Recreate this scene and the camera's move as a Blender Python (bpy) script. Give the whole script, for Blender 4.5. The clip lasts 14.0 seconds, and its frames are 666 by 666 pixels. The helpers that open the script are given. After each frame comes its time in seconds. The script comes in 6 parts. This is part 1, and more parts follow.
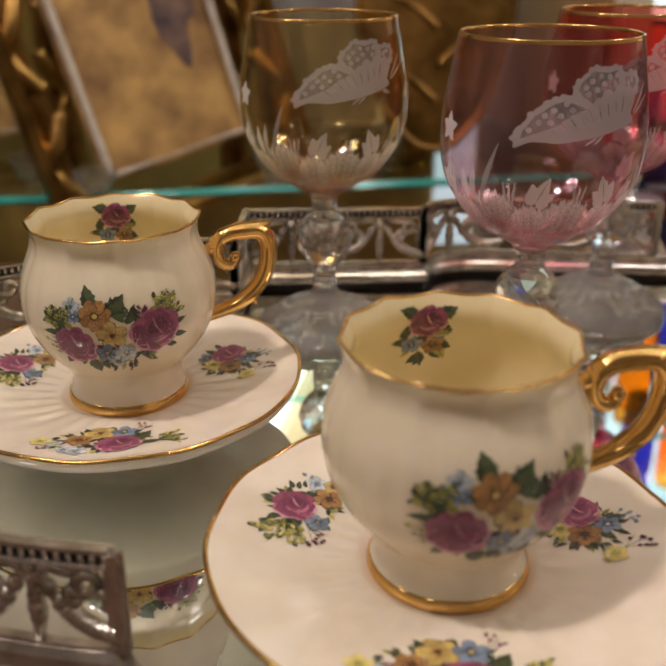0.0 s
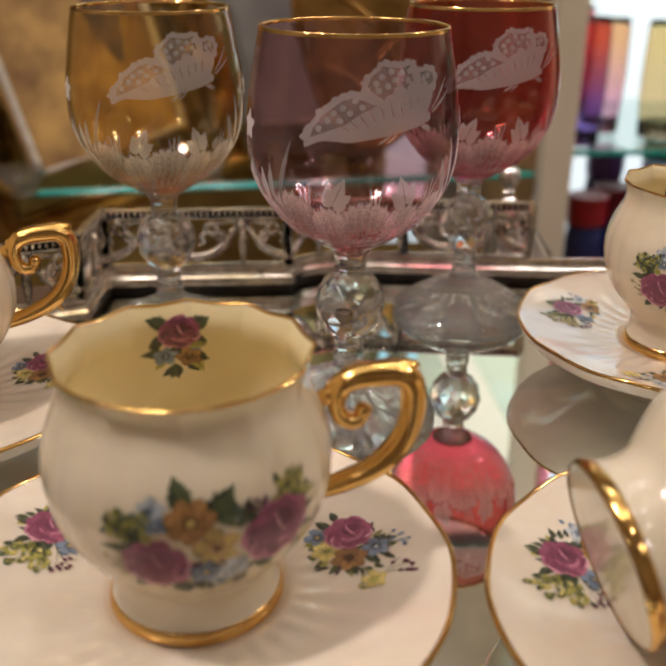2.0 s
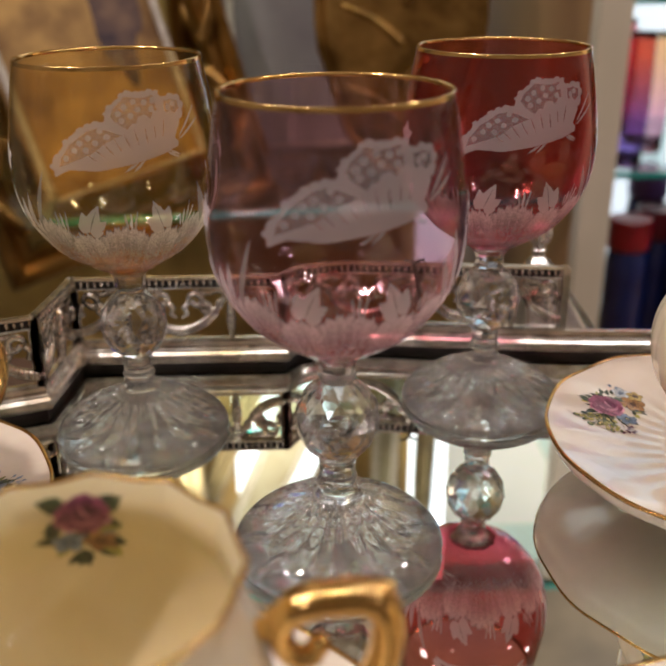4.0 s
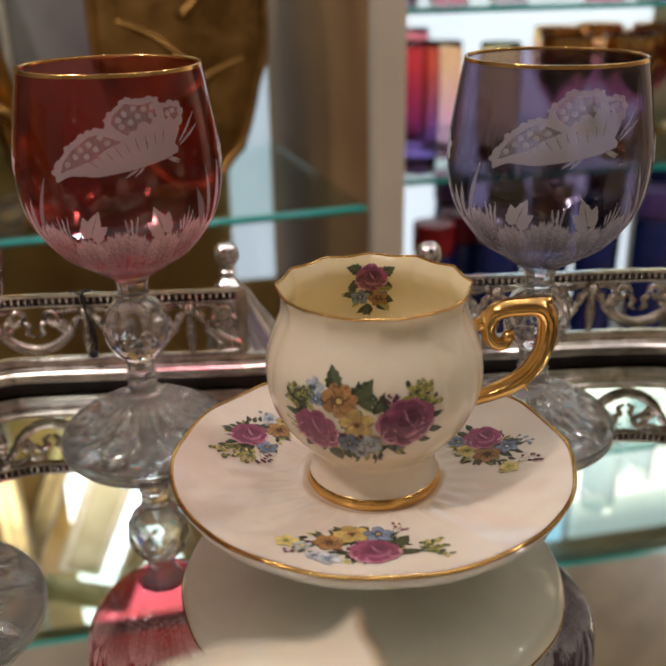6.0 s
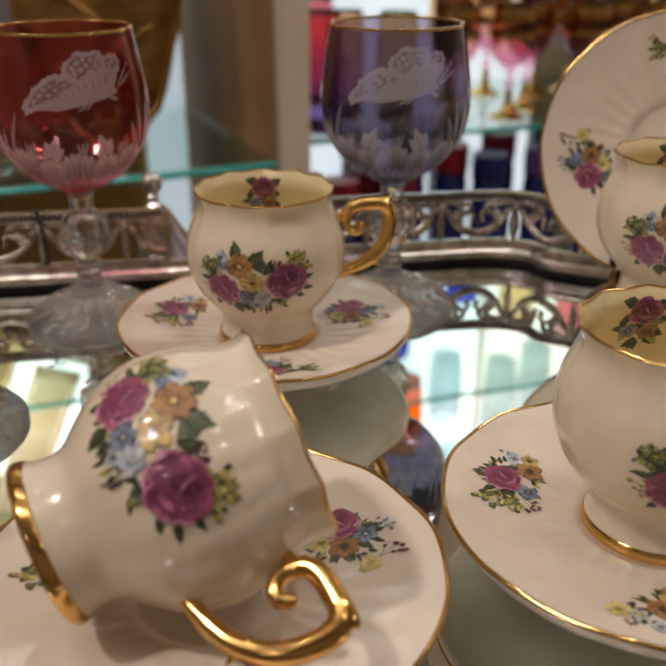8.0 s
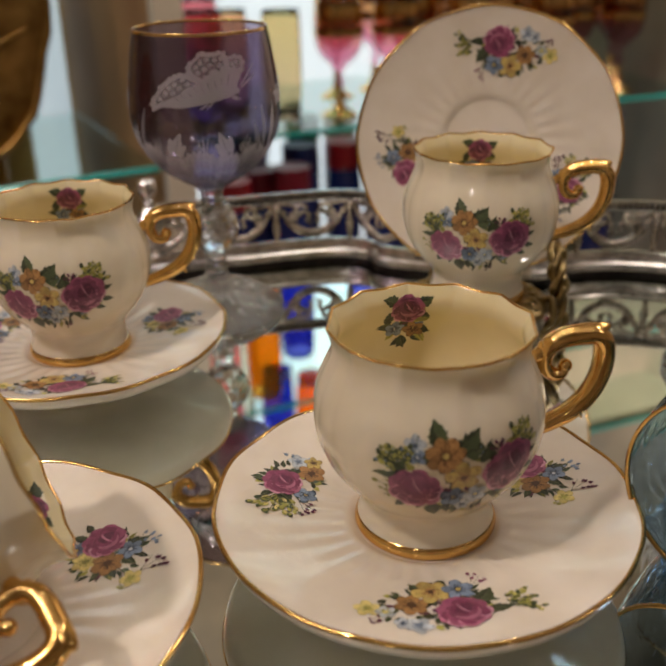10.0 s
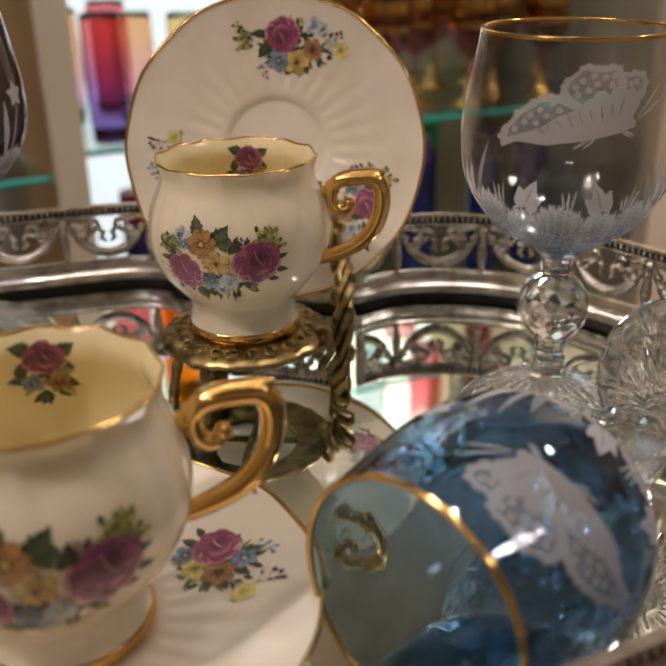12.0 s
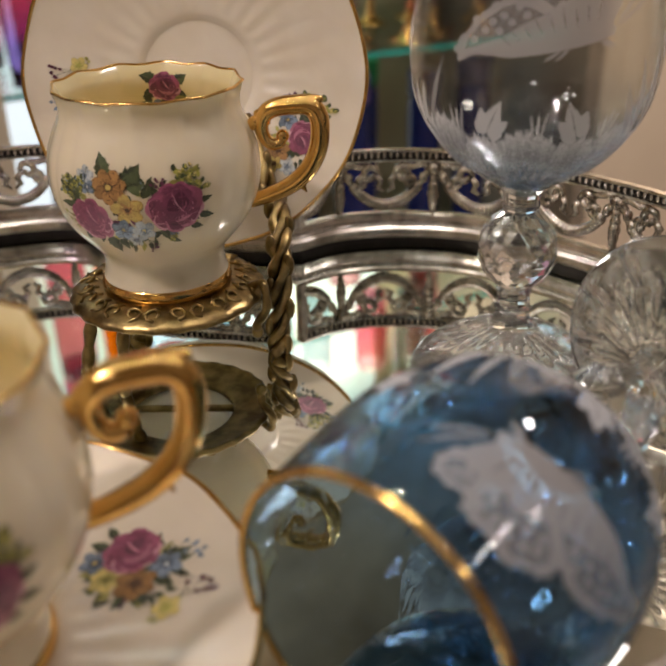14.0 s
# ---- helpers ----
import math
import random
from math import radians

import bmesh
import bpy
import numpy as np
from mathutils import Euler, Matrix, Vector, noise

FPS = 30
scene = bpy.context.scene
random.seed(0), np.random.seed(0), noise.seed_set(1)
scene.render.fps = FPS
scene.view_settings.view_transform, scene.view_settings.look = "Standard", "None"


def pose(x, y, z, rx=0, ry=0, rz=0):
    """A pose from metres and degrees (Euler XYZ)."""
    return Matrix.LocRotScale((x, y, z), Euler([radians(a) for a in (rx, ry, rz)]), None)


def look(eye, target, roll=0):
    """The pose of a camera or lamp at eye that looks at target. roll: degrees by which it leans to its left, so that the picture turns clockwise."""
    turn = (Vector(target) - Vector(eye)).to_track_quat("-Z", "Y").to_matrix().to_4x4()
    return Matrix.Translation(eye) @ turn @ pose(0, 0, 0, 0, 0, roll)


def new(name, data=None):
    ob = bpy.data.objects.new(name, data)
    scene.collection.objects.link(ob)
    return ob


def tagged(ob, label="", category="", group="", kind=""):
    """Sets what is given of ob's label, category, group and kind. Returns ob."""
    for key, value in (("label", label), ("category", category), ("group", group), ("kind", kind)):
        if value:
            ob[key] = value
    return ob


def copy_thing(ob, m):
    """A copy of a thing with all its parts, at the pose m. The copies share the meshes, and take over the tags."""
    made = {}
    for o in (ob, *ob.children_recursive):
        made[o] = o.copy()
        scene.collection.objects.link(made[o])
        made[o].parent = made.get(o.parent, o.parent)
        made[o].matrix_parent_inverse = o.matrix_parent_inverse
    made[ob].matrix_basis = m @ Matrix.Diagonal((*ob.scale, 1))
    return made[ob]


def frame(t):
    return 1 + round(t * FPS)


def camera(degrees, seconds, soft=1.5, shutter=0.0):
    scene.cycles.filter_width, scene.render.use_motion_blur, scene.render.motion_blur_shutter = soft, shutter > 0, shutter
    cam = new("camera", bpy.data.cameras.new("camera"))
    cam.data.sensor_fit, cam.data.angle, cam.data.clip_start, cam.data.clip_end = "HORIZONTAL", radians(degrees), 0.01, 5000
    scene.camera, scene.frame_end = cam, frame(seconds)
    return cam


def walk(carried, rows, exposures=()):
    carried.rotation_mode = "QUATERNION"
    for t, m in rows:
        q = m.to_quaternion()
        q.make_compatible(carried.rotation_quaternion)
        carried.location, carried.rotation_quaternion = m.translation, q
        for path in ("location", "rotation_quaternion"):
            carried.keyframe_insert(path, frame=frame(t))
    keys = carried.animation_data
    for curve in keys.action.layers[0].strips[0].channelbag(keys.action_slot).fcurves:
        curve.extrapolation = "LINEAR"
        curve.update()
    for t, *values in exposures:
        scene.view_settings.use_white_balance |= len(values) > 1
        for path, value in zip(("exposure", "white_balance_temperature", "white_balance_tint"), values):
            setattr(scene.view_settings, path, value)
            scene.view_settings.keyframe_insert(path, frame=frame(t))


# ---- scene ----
cam = camera(40.0, 14.0, soft=2.15)

PATH = [
    (0, (-0.0197, -0.0489, 0.1767), (0.0468, 0.8651, -0.2236), 0.06),
    (0.5, (-0.0075, -0.0475, 0.1716), (0.0602, 0.8660, -0.2297), 0.32),
    (1, (0.0110, -0.0474, 0.1667), (0.0843, 0.8638, -0.2388), 0.50),
    (1.5, (0.0308, -0.0445, 0.1686), (0.1110, 0.8657, -0.2376), 0.58),
    (2, (0.0479, -0.0374, 0.1740), (0.1323, 0.8737, -0.2292), 0.49),
    (2.2, (0.0558, -0.0304, 0.1737), (0.1445, 0.8817, -0.2267), 0.56),
    (4.3, (0.0796, 0.0371, 0.1825), (0.1195, 0.9551, -0.2122), -0.51),
    (4.5, (0.0884, 0.0365, 0.1821), (0.1353, 0.9548, -0.2111), -0.79),
    (5, (0.1242, 0.0365, 0.1829), (0.2227, 0.9548, -0.2004), -0.78),
    (5.5, (0.1532, 0.0401, 0.1801), (0.3038, 0.9520, -0.2020), -0.69),
    (6, (0.1652, 0.0436, 0.1808), (0.3491, 0.9478, -0.2049), -0.95),
    (6.5, (0.1660, 0.0381, 0.1808), (0.3655, 0.9374, -0.2082), -0.85),
    (7, (0.1532, -0.0066, 0.1845), (0.3737, 0.8818, -0.2181), -0.73),
    (7.2, (0.1461, -0.0277, 0.1864), (0.3757, 0.8568, -0.2199), -0.49),
    (9.3, (0.1606, -0.0970, 0.1976), (0.4724, 0.7540, -0.2249), -0.51),
    (9.5, (0.1715, -0.0957, 0.1978), (0.4896, 0.7537, -0.2233), -0.69),
    (10, (0.2009, -0.0963, 0.1948), (0.5356, 0.7478, -0.2242), -1.04),
    (10.5, (0.2279, -0.0908, 0.1913), (0.5770, 0.7495, -0.2235), -0.85),
    (11, (0.2552, -0.0803, 0.1841), (0.6110, 0.7587, -0.2274), -0.35),
    (11.5, (0.2882, -0.0814, 0.1810), (0.6411, 0.7604, -0.2275), -0.83),
    (12, (0.3124, -0.0756, 0.1784), (0.6788, 0.7589, -0.2331), -0.79),
    (12.5, (0.3246, -0.0668, 0.1721), (0.7184, 0.7481, -0.2532), -0.62),
    (13, (0.3293, -0.0519, 0.1675), (0.7278, 0.7502, -0.2774), -0.84),
    (13.5, (0.3356, -0.0417, 0.1625), (0.7446, 0.7479, -0.2950), -0.75),
    (14, (0.3325, -0.0375, 0.1610), (0.7413, 0.7484, -0.3029), -0.90),
]
EXPOSURE = [(0.0, 0.13, 6500, 10), (2.2, 0.17, 6500, 10), (4.5, 0.16, 6200, 13), (6.5, -0.08, 6200, 12), (7.2, -0.16, 6300, 12), (9.5, -0.16, 6500, 10), (11.0, 0.02, 6500, 10), (14.0, 0.13, 6500, 10)]
walk(cam, [(t, look(e, g, r)) for t, e, g, r in PATH], EXPOSURE)
cam.data.dof.use_dof = True
cam.data.dof.focus_distance = 0.33
cam.data.dof.aperture_fstop = 12.0

# ---- light ----
MIRROR = -0.010          # height of the plateau's looking-glass

world = bpy.data.worlds.new("room_air")
scene.world = world
world.use_nodes = True
world.node_tree.nodes["Background"].inputs[0].default_value = (1.0, 0.94, 0.87, 1)
world.node_tree.nodes["Background"].inputs[1].default_value = 0.03


def lamp(name, eye, target, power, size, color, spread=180):
    data = bpy.data.lights.new(name, "AREA")
    data.energy, data.size, data.color, data.shape = power, size, color, "DISK"
    data.spread = radians(spread)
    ob = new(name, data)
    ob.matrix_world = look(eye, target)
    return ob


WARM = (1.0, 0.853, 0.785)
lamp("ceiling_lamp", (-0.70, 0.02, 1.52), (0.15, 0.25, 0), 13.0, 0.11, WARM)
lamp("ceiling_lamp", (0.85, -0.50, 1.52), (0.35, 0.25, 0), 1.5, 0.08, WARM)
COOL = (1.0, 0.897, 0.872)
# unseen fill lamps, added to brighten the set from front and sides
for lamp_x, lamp_y, watts in ((-0.95, -1.30, 2.4), (1.90, -1.00, 4.2), (-1.15, 0.15, 4.5), (1.75, 0.35, 10.5)):
    lamp("ceiling_panel", (lamp_x, lamp_y, 1.52), (lamp_x, lamp_y, 0), watts, 0.22, COOL)
for spot_x, spot_y in ((-0.20, 0.80), (0.15, 0.72), (0.50, 0.78), (0.85, 0.70), (-0.35, 0.15), (-0.05, -0.10), (0.28, 0.10), (0.62, -0.05), (1.00, 0.20)):
    lamp("ceiling_spot", (spot_x, spot_y, 1.54), (spot_x * 0.6 + 0.1, 0.30, 0), 1.05, 0.020, (1.0, 0.90, 0.83))
# unseen lamp added to lighten the beige pier
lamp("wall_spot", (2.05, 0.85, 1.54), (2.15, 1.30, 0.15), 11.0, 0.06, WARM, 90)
# warm fill added out of sight, to brighten the cabinet goods and picture frames
lamp("cabinet_lamp", (1.22, 1.46, 1.12), (1.24, 1.58, -0.2), 9.0, 0.20, (1.0, 0.86, 0.66))
lamp("cabinet_lamp", (-0.10, 1.34, 0.72), (-0.10, 1.78, 0.48), 3.4, 0.14, (1.0, 0.89, 0.72))
lamp("cabinet_lamp", (-0.10, 1.50, 1.28), (-0.10, 1.55, -0.2), 1.5, 0.25, (1.0, 0.90, 0.76))


# ---- materials ----
def mat(name):
    m = bpy.data.materials.new(name)
    m.use_nodes = True
    return m, m.node_tree, m.node_tree.nodes["Principled BSDF"]


def noise_mix(nt, bsdf, a, b, scale, detail=4.0, lo=0.35, hi=0.65):
    """Base colour that wanders between a and b."""
    tc = nt.nodes.new("ShaderNodeTexCoord")
    nz = nt.nodes.new("ShaderNodeTexNoise")
    nz.inputs["Scale"].default_value, nz.inputs["Detail"].default_value = scale, detail
    mr = nt.nodes.new("ShaderNodeMapRange")
    mr.inputs[1].default_value, mr.inputs[2].default_value = lo, hi
    mx = nt.nodes.new("ShaderNodeMix")
    mx.data_type = "RGBA"
    mx.inputs[6].default_value, mx.inputs[7].default_value = (*a, 1), (*b, 1)
    nt.links.new(tc.outputs["Object"], nz.inputs["Vector"])
    nt.links.new(nz.outputs["Fac"], mr.inputs[0])
    nt.links.new(mr.outputs[0], mx.inputs[0])
    nt.links.new(mx.outputs[2], bsdf.inputs["Base Color"])
    return nz


def bump(nt, bsdf, scale, depth, strength=0.3):
    tc = nt.nodes.new("ShaderNodeTexCoord")
    nz = nt.nodes.new("ShaderNodeTexNoise")
    nz.inputs["Scale"].default_value = scale
    bp = nt.nodes.new("ShaderNodeBump")
    bp.inputs["Strength"].default_value, bp.inputs["Distance"].default_value = strength, depth
    nt.links.new(tc.outputs["Object"], nz.inputs["Vector"])
    nt.links.new(nz.outputs["Fac"], bp.inputs["Height"])
    nt.links.new(bp.outputs["Normal"], bsdf.inputs["Normal"])


def plain(name, color, rough=0.5, metal=0.0, second=None, scale=60.0, coat=0.0, relief=0.0, relief_scale=400.0):
    m, nt, b = mat(name)
    b.inputs["Roughness"].default_value, b.inputs["Metallic"].default_value = rough, metal
    b.inputs["Coat Weight"].default_value, b.inputs["Coat Roughness"].default_value = coat, 0.03
    if second:
        noise_mix(nt, b, color, second, scale)
    else:
        b.inputs["Base Color"].default_value = (*color, 1)
    if relief:
        bump(nt, b, relief_scale, relief)
    return m


def porcelain(name, light, dark, depth):
    """Glazed bone china: warm body under a clear glossy glaze, thin walls glow a little."""
    m, nt, b = mat(name)
    noise_mix(nt, b, light, dark, 45.0, 3.0)
    b.inputs["Roughness"].default_value = 0.16
    b.inputs["IOR"].default_value = 1.5
    b.inputs["Subsurface Weight"].default_value = depth
    b.inputs["Subsurface Radius"].default_value = (0.006, 0.0050, 0.0028)
    b.inputs["Subsurface Scale"].default_value = 0.6
    b.inputs["Coat Weight"].default_value, b.inputs["Coat Roughness"].default_value = 0.6, 0.012
    bump(nt, b, 160.0, 0.0005, 0.3)
    return m


def print_ink(name, color, spread=0.35):
    """Printed colour, each petal a little lighter or darker than the next."""
    m, nt, b = mat(name)
    geo = nt.nodes.new("ShaderNodeNewGeometry")
    mr = nt.nodes.new("ShaderNodeMapRange")
    mr.inputs[3].default_value, mr.inputs[4].default_value = 1 - spread, 1 + spread
    hsv = nt.nodes.new("ShaderNodeHueSaturation")
    hsv.inputs["Color"].default_value = (*color, 1)
    # the colour pools and thins a little within each petal
    tc = nt.nodes.new("ShaderNodeTexCoord")
    nz = nt.nodes.new("ShaderNodeTexNoise")
    nz.inputs["Scale"].default_value, nz.inputs["Detail"].default_value = 520.0, 3.0
    pool = nt.nodes.new("ShaderNodeMapRange")
    pool.inputs[1].default_value, pool.inputs[2].default_value = 0.3, 0.7
    pool.inputs[3].default_value, pool.inputs[4].default_value = 0.82, 1.22
    mul = nt.nodes.new("ShaderNodeMath")
    mul.operation = "MULTIPLY"
    nt.links.new(tc.outputs["Object"], nz.inputs["Vector"])
    nt.links.new(nz.outputs["Fac"], pool.inputs[0])
    nt.links.new(geo.outputs["Random Per Island"], mr.inputs[0])
    nt.links.new(mr.outputs[0], mul.inputs[0])
    nt.links.new(pool.outputs[0], mul.inputs[1])
    nt.links.new(mul.outputs[0], hsv.inputs["Value"])
    nt.links.new(hsv.outputs[0], b.inputs["Base Color"])
    b.inputs["Roughness"].default_value = 0.45
    b.inputs["Coat Weight"].default_value, b.inputs["Coat Roughness"].default_value = 0.25, 0.05
    return m


def tinted_glass(name, color, top=None, z0=0.0, z1=0.1, gloss=1.0, cut=False, bend=False):
    """Thin coloured glass: clear colour straight through, with mirror gloss by Fresnel."""
    m = bpy.data.materials.new(name)
    m.use_nodes = True
    nt = m.node_tree
    nt.nodes.clear()
    out = nt.nodes.new("ShaderNodeOutputMaterial")
    tr = nt.nodes.new("ShaderNodeBsdfRefraction" if bend else "ShaderNodeBsdfTransparent")
    gl = nt.nodes.new("ShaderNodeBsdfGlossy")
    gl.inputs["Roughness"].default_value = 0.02
    wav = nt.nodes.new("ShaderNodeTexNoise")
    wav.inputs["Scale"].default_value, wav.inputs["Detail"].default_value = 45.0, 1.0
    bmp = nt.nodes.new("ShaderNodeBump")
    bmp.inputs["Strength"].default_value, bmp.inputs["Distance"].default_value = 0.55 if bend and cut else 0.30, 0.0018
    place_tc = nt.nodes.new("ShaderNodeTexCoord")
    nt.links.new(place_tc.outputs["Object"], wav.inputs["Vector"])
    if cut:
        # small polished cuts low on the bowl
        chip = nt.nodes.new("ShaderNodeTexVoronoi")
        chip.feature, chip.inputs["Scale"].default_value = "F1", 170.0 if bend else 330.0
        height_of = nt.nodes.new("ShaderNodeSeparateXYZ")
        zone = nt.nodes.new("ShaderNodeMapRange")
        zone.interpolation_type = "SMOOTHSTEP"
        zone.inputs[1].default_value, zone.inputs[2].default_value = 0.112, 0.092
        zone.inputs[3].default_value, zone.inputs[4].default_value = (0.10, 0.9) if bend else (0.0, 0.22)
        depth = nt.nodes.new("ShaderNodeMath")
        depth.operation = "MULTIPLY_ADD"
        nt.links.new(place_tc.outputs["Object"], chip.inputs["Vector"])
        nt.links.new(place_tc.outputs["Object"], height_of.inputs[0])
        nt.links.new(height_of.outputs[2], zone.inputs[0])
        nt.links.new(chip.outputs["Distance"], depth.inputs[0])
        nt.links.new(zone.outputs[0], depth.inputs[1])
        nt.links.new(wav.outputs["Fac"], depth.inputs[2])
        nt.links.new(depth.outputs[0], bmp.inputs["Height"])
    else:
        nt.links.new(wav.outputs["Fac"], bmp.inputs["Height"])
    nt.links.new(bmp.outputs[0], gl.inputs["Normal"])
    if bend:
        tr.inputs["IOR"].default_value, tr.inputs["Roughness"].default_value = 1.45, 0.01
        nt.links.new(bmp.outputs[0], tr.inputs["Normal"])
    fr = nt.nodes.new("ShaderNodeLayerWeight")
    fr.inputs["Blend"].default_value = 0.5
    pw = nt.nodes.new("ShaderNodeMath")
    pw.operation = "POWER"
    pw.inputs[1].default_value = 5.0
    mu = nt.nodes.new("ShaderNodeMath")
    mu.operation, mu.use_clamp = "MULTIPLY_ADD", True
    mu.inputs[1].default_value, mu.inputs[2].default_value = 0.75 * gloss, 0.045 * gloss
    nt.links.new(fr.outputs["Facing"], pw.inputs[0])
    mx = nt.nodes.new("ShaderNodeMixShader")
    nt.links.new(pw.outputs[0], mu.inputs[0])
    nt.links.new(mu.outputs[0], mx.inputs[0])
    nt.links.new(tr.outputs[0], mx.inputs[1])
    nt.links.new(gl.outputs[0], mx.inputs[2])
    nt.links.new(mx.outputs[0], out.inputs[0])
    if top:
        tc = nt.nodes.new("ShaderNodeTexCoord")
        sp = nt.nodes.new("ShaderNodeSeparateXYZ")
        mr = nt.nodes.new("ShaderNodeMapRange")
        mr.inputs[1].default_value, mr.inputs[2].default_value = z0, z1
        mc = nt.nodes.new("ShaderNodeMix")
        mc.data_type = "RGBA"
        mc.inputs[6].default_value, mc.inputs[7].default_value = (*color, 1), (*top, 1)
        nt.links.new(tc.outputs["Object"], sp.inputs[0])
        nt.links.new(sp.outputs[2], mr.inputs[0])
        nt.links.new(mr.outputs[0], mc.inputs[0])
        nt.links.new(mc.outputs[2], tr.inputs[0])
    else:
        tr.inputs[0].default_value = (*color, 1)
    return m


def frosted(name, color, cover):
    """Ground glass: partly see-through, the rest scatters light."""
    m = bpy.data.materials.new(name)
    m.use_nodes = True
    nt = m.node_tree
    nt.nodes.clear()
    out = nt.nodes.new("ShaderNodeOutputMaterial")
    tr = nt.nodes.new("ShaderNodeBsdfTransparent")
    tr.inputs[0].default_value = (0.92, 0.9, 0.9, 1)
    di = nt.nodes.new("ShaderNodeBsdfDiffuse")
    di.inputs[0].default_value = (*color, 1)
    tl = nt.nodes.new("ShaderNodeBsdfTranslucent")
    tl.inputs[0].default_value = (*color, 1)
    m1 = nt.nodes.new("ShaderNodeMixShader")
    m1.inputs[0].default_value = 0.45
    m2 = nt.nodes.new("ShaderNodeMixShader")
    m2.inputs[0].default_value = cover
    nt.links.new(di.outputs[0], m1.inputs[1])
    nt.links.new(tl.outputs[0], m1.inputs[2])
    nt.links.new(tr.outputs[0], m2.inputs[1])
    nt.links.new(m1.outputs[0], m2.inputs[2])
    nt.links.new(m2.outputs[0], out.inputs[0])
    return m


def crystal(name):
    """Cut lead crystal: part bends the light, part lets it straight through."""
    m = bpy.data.materials.new(name)
    m.use_nodes = True
    nt = m.node_tree
    nt.nodes.clear()
    out = nt.nodes.new("ShaderNodeOutputMaterial")
    tr = nt.nodes.new("ShaderNodeBsdfTransparent")
    tr.inputs[0].default_value = (0.97, 0.98, 0.985, 1)
    gl = nt.nodes.new("ShaderNodeBsdfGlass")
    gl.inputs["Color"].default_value = (0.985, 0.992, 1.0, 1)
    gl.inputs["Roughness"].default_value, gl.inputs["IOR"].default_value = 0.01, 1.50
    mx = nt.nodes.new("ShaderNodeMixShader")
    mx.inputs[0].default_value = 0.82
    nt.links.new(tr.outputs[0], mx.inputs[1])
    nt.links.new(gl.outputs[0], mx.inputs[2])
    # a little white scatter, mixed in to brighten the crystal
    haze = nt.nodes.new("ShaderNodeBsdfTranslucent")
    haze.inputs[0].default_value = (0.90, 0.93, 0.97, 1)
    scat = nt.nodes.new("ShaderNodeBsdfDiffuse")
    scat.inputs[0].default_value = (0.90, 0.93, 0.97, 1)
    both = nt.nodes.new("ShaderNodeMixShader")
    fin = nt.nodes.new("ShaderNodeMixShader")
    both.inputs[0].default_value, fin.inputs[0].default_value = 0.5, 0.015
    nt.links.new(scat.outputs[0], both.inputs[1])
    nt.links.new(haze.outputs[0], both.inputs[2])
    nt.links.new(mx.outputs[0], fin.inputs[1])
    nt.links.new(both.outputs[0], fin.inputs[2])
    nt.links.new(fin.outputs[0], out.inputs[0])
    return m


def glow(name, color, power):
    m, nt, b = mat(name)
    b.inputs["Base Color"].default_value = (0.8, 0.8, 0.8, 1)
    b.inputs["Emission Color"].default_value = (*color, 1)
    b.inputs["Emission Strength"].default_value = power
    return m


def looking_glass():
    m, nt, b = mat("looking_glass")
    noise_mix(nt, b, (0.88, 0.93, 0.89), (0.82, 0.87, 0.83), 30.0, 5.0)
    b.inputs["Metallic"].default_value = 1.0
    b.inputs["Roughness"].default_value = 0.015
    return m


def silver(name, light, dark):
    """Old plated silver: bright on the high parts, tarnished in the hollows."""
    m, nt, b = mat(name)
    geo = nt.nodes.new("ShaderNodeNewGeometry")
    tc = nt.nodes.new("ShaderNodeTexCoord")
    nz = nt.nodes.new("ShaderNodeTexNoise")
    nz.inputs["Scale"].default_value, nz.inputs["Detail"].default_value = 130.0, 6.0
    add = nt.nodes.new("ShaderNodeMath")
    add.operation = "MULTIPLY_ADD"
    add.inputs[1].default_value, add.inputs[2].default_value = 0.55, 0.22
    mr = nt.nodes.new("ShaderNodeMapRange")
    mr.inputs[1].default_value, mr.inputs[2].default_value = 0.38, 0.62
    mx = nt.nodes.new("ShaderNodeMix")
    mx.data_type = "RGBA"
    mx.inputs[6].default_value, mx.inputs[7].default_value = (*dark, 1), (*light, 1)
    nt.links.new(tc.outputs["Object"], nz.inputs["Vector"])
    nt.links.new(nz.outputs["Fac"], add.inputs[0])
    nt.links.new(add.outputs[0], mr.inputs[0])
    nt.links.new(mr.outputs[0], mx.inputs[0])
    nt.links.new(mx.outputs[2], b.inputs["Base Color"])
    b.inputs["Metallic"].default_value = 1.0
    b.inputs["Roughness"].default_value = 0.24
    bump(nt, b, 900.0, 0.0002, 0.3)
    return m


CHINA = porcelain("bone_china", (0.74, 0.665, 0.55), (0.685, 0.60, 0.475), 0.2)
CUP_CHINA = porcelain("cup_bone_china", (0.72, 0.645, 0.495), (0.665, 0.585, 0.425), 0.3)
# same china, yellowed: light bouncing between the cup's walls, put into the colour
CUP_INSIDE = porcelain("cup_bone_china_bounce", (0.76, 0.655, 0.41), (0.71, 0.60, 0.35), 0.3)
GOLD = plain("bright_gold", (0.86, 0.56, 0.20), 0.13, 1.0, (0.72, 0.43, 0.13), 90.0, relief=0.0002, relief_scale=300)
GILT = plain("old_gilding", (0.46, 0.27, 0.08), 0.32, 1.0, (0.20, 0.11, 0.03), 25.0, relief=0.002, relief_scale=60)
BRASS = plain("antique_brass", (0.42, 0.31, 0.13), 0.28, 1.0, (0.15, 0.105, 0.045), 140.0, relief=0.0004, relief_scale=500)
SILVER = silver("plated_silver", (0.88, 0.84, 0.78), (0.45, 0.41, 0.36))
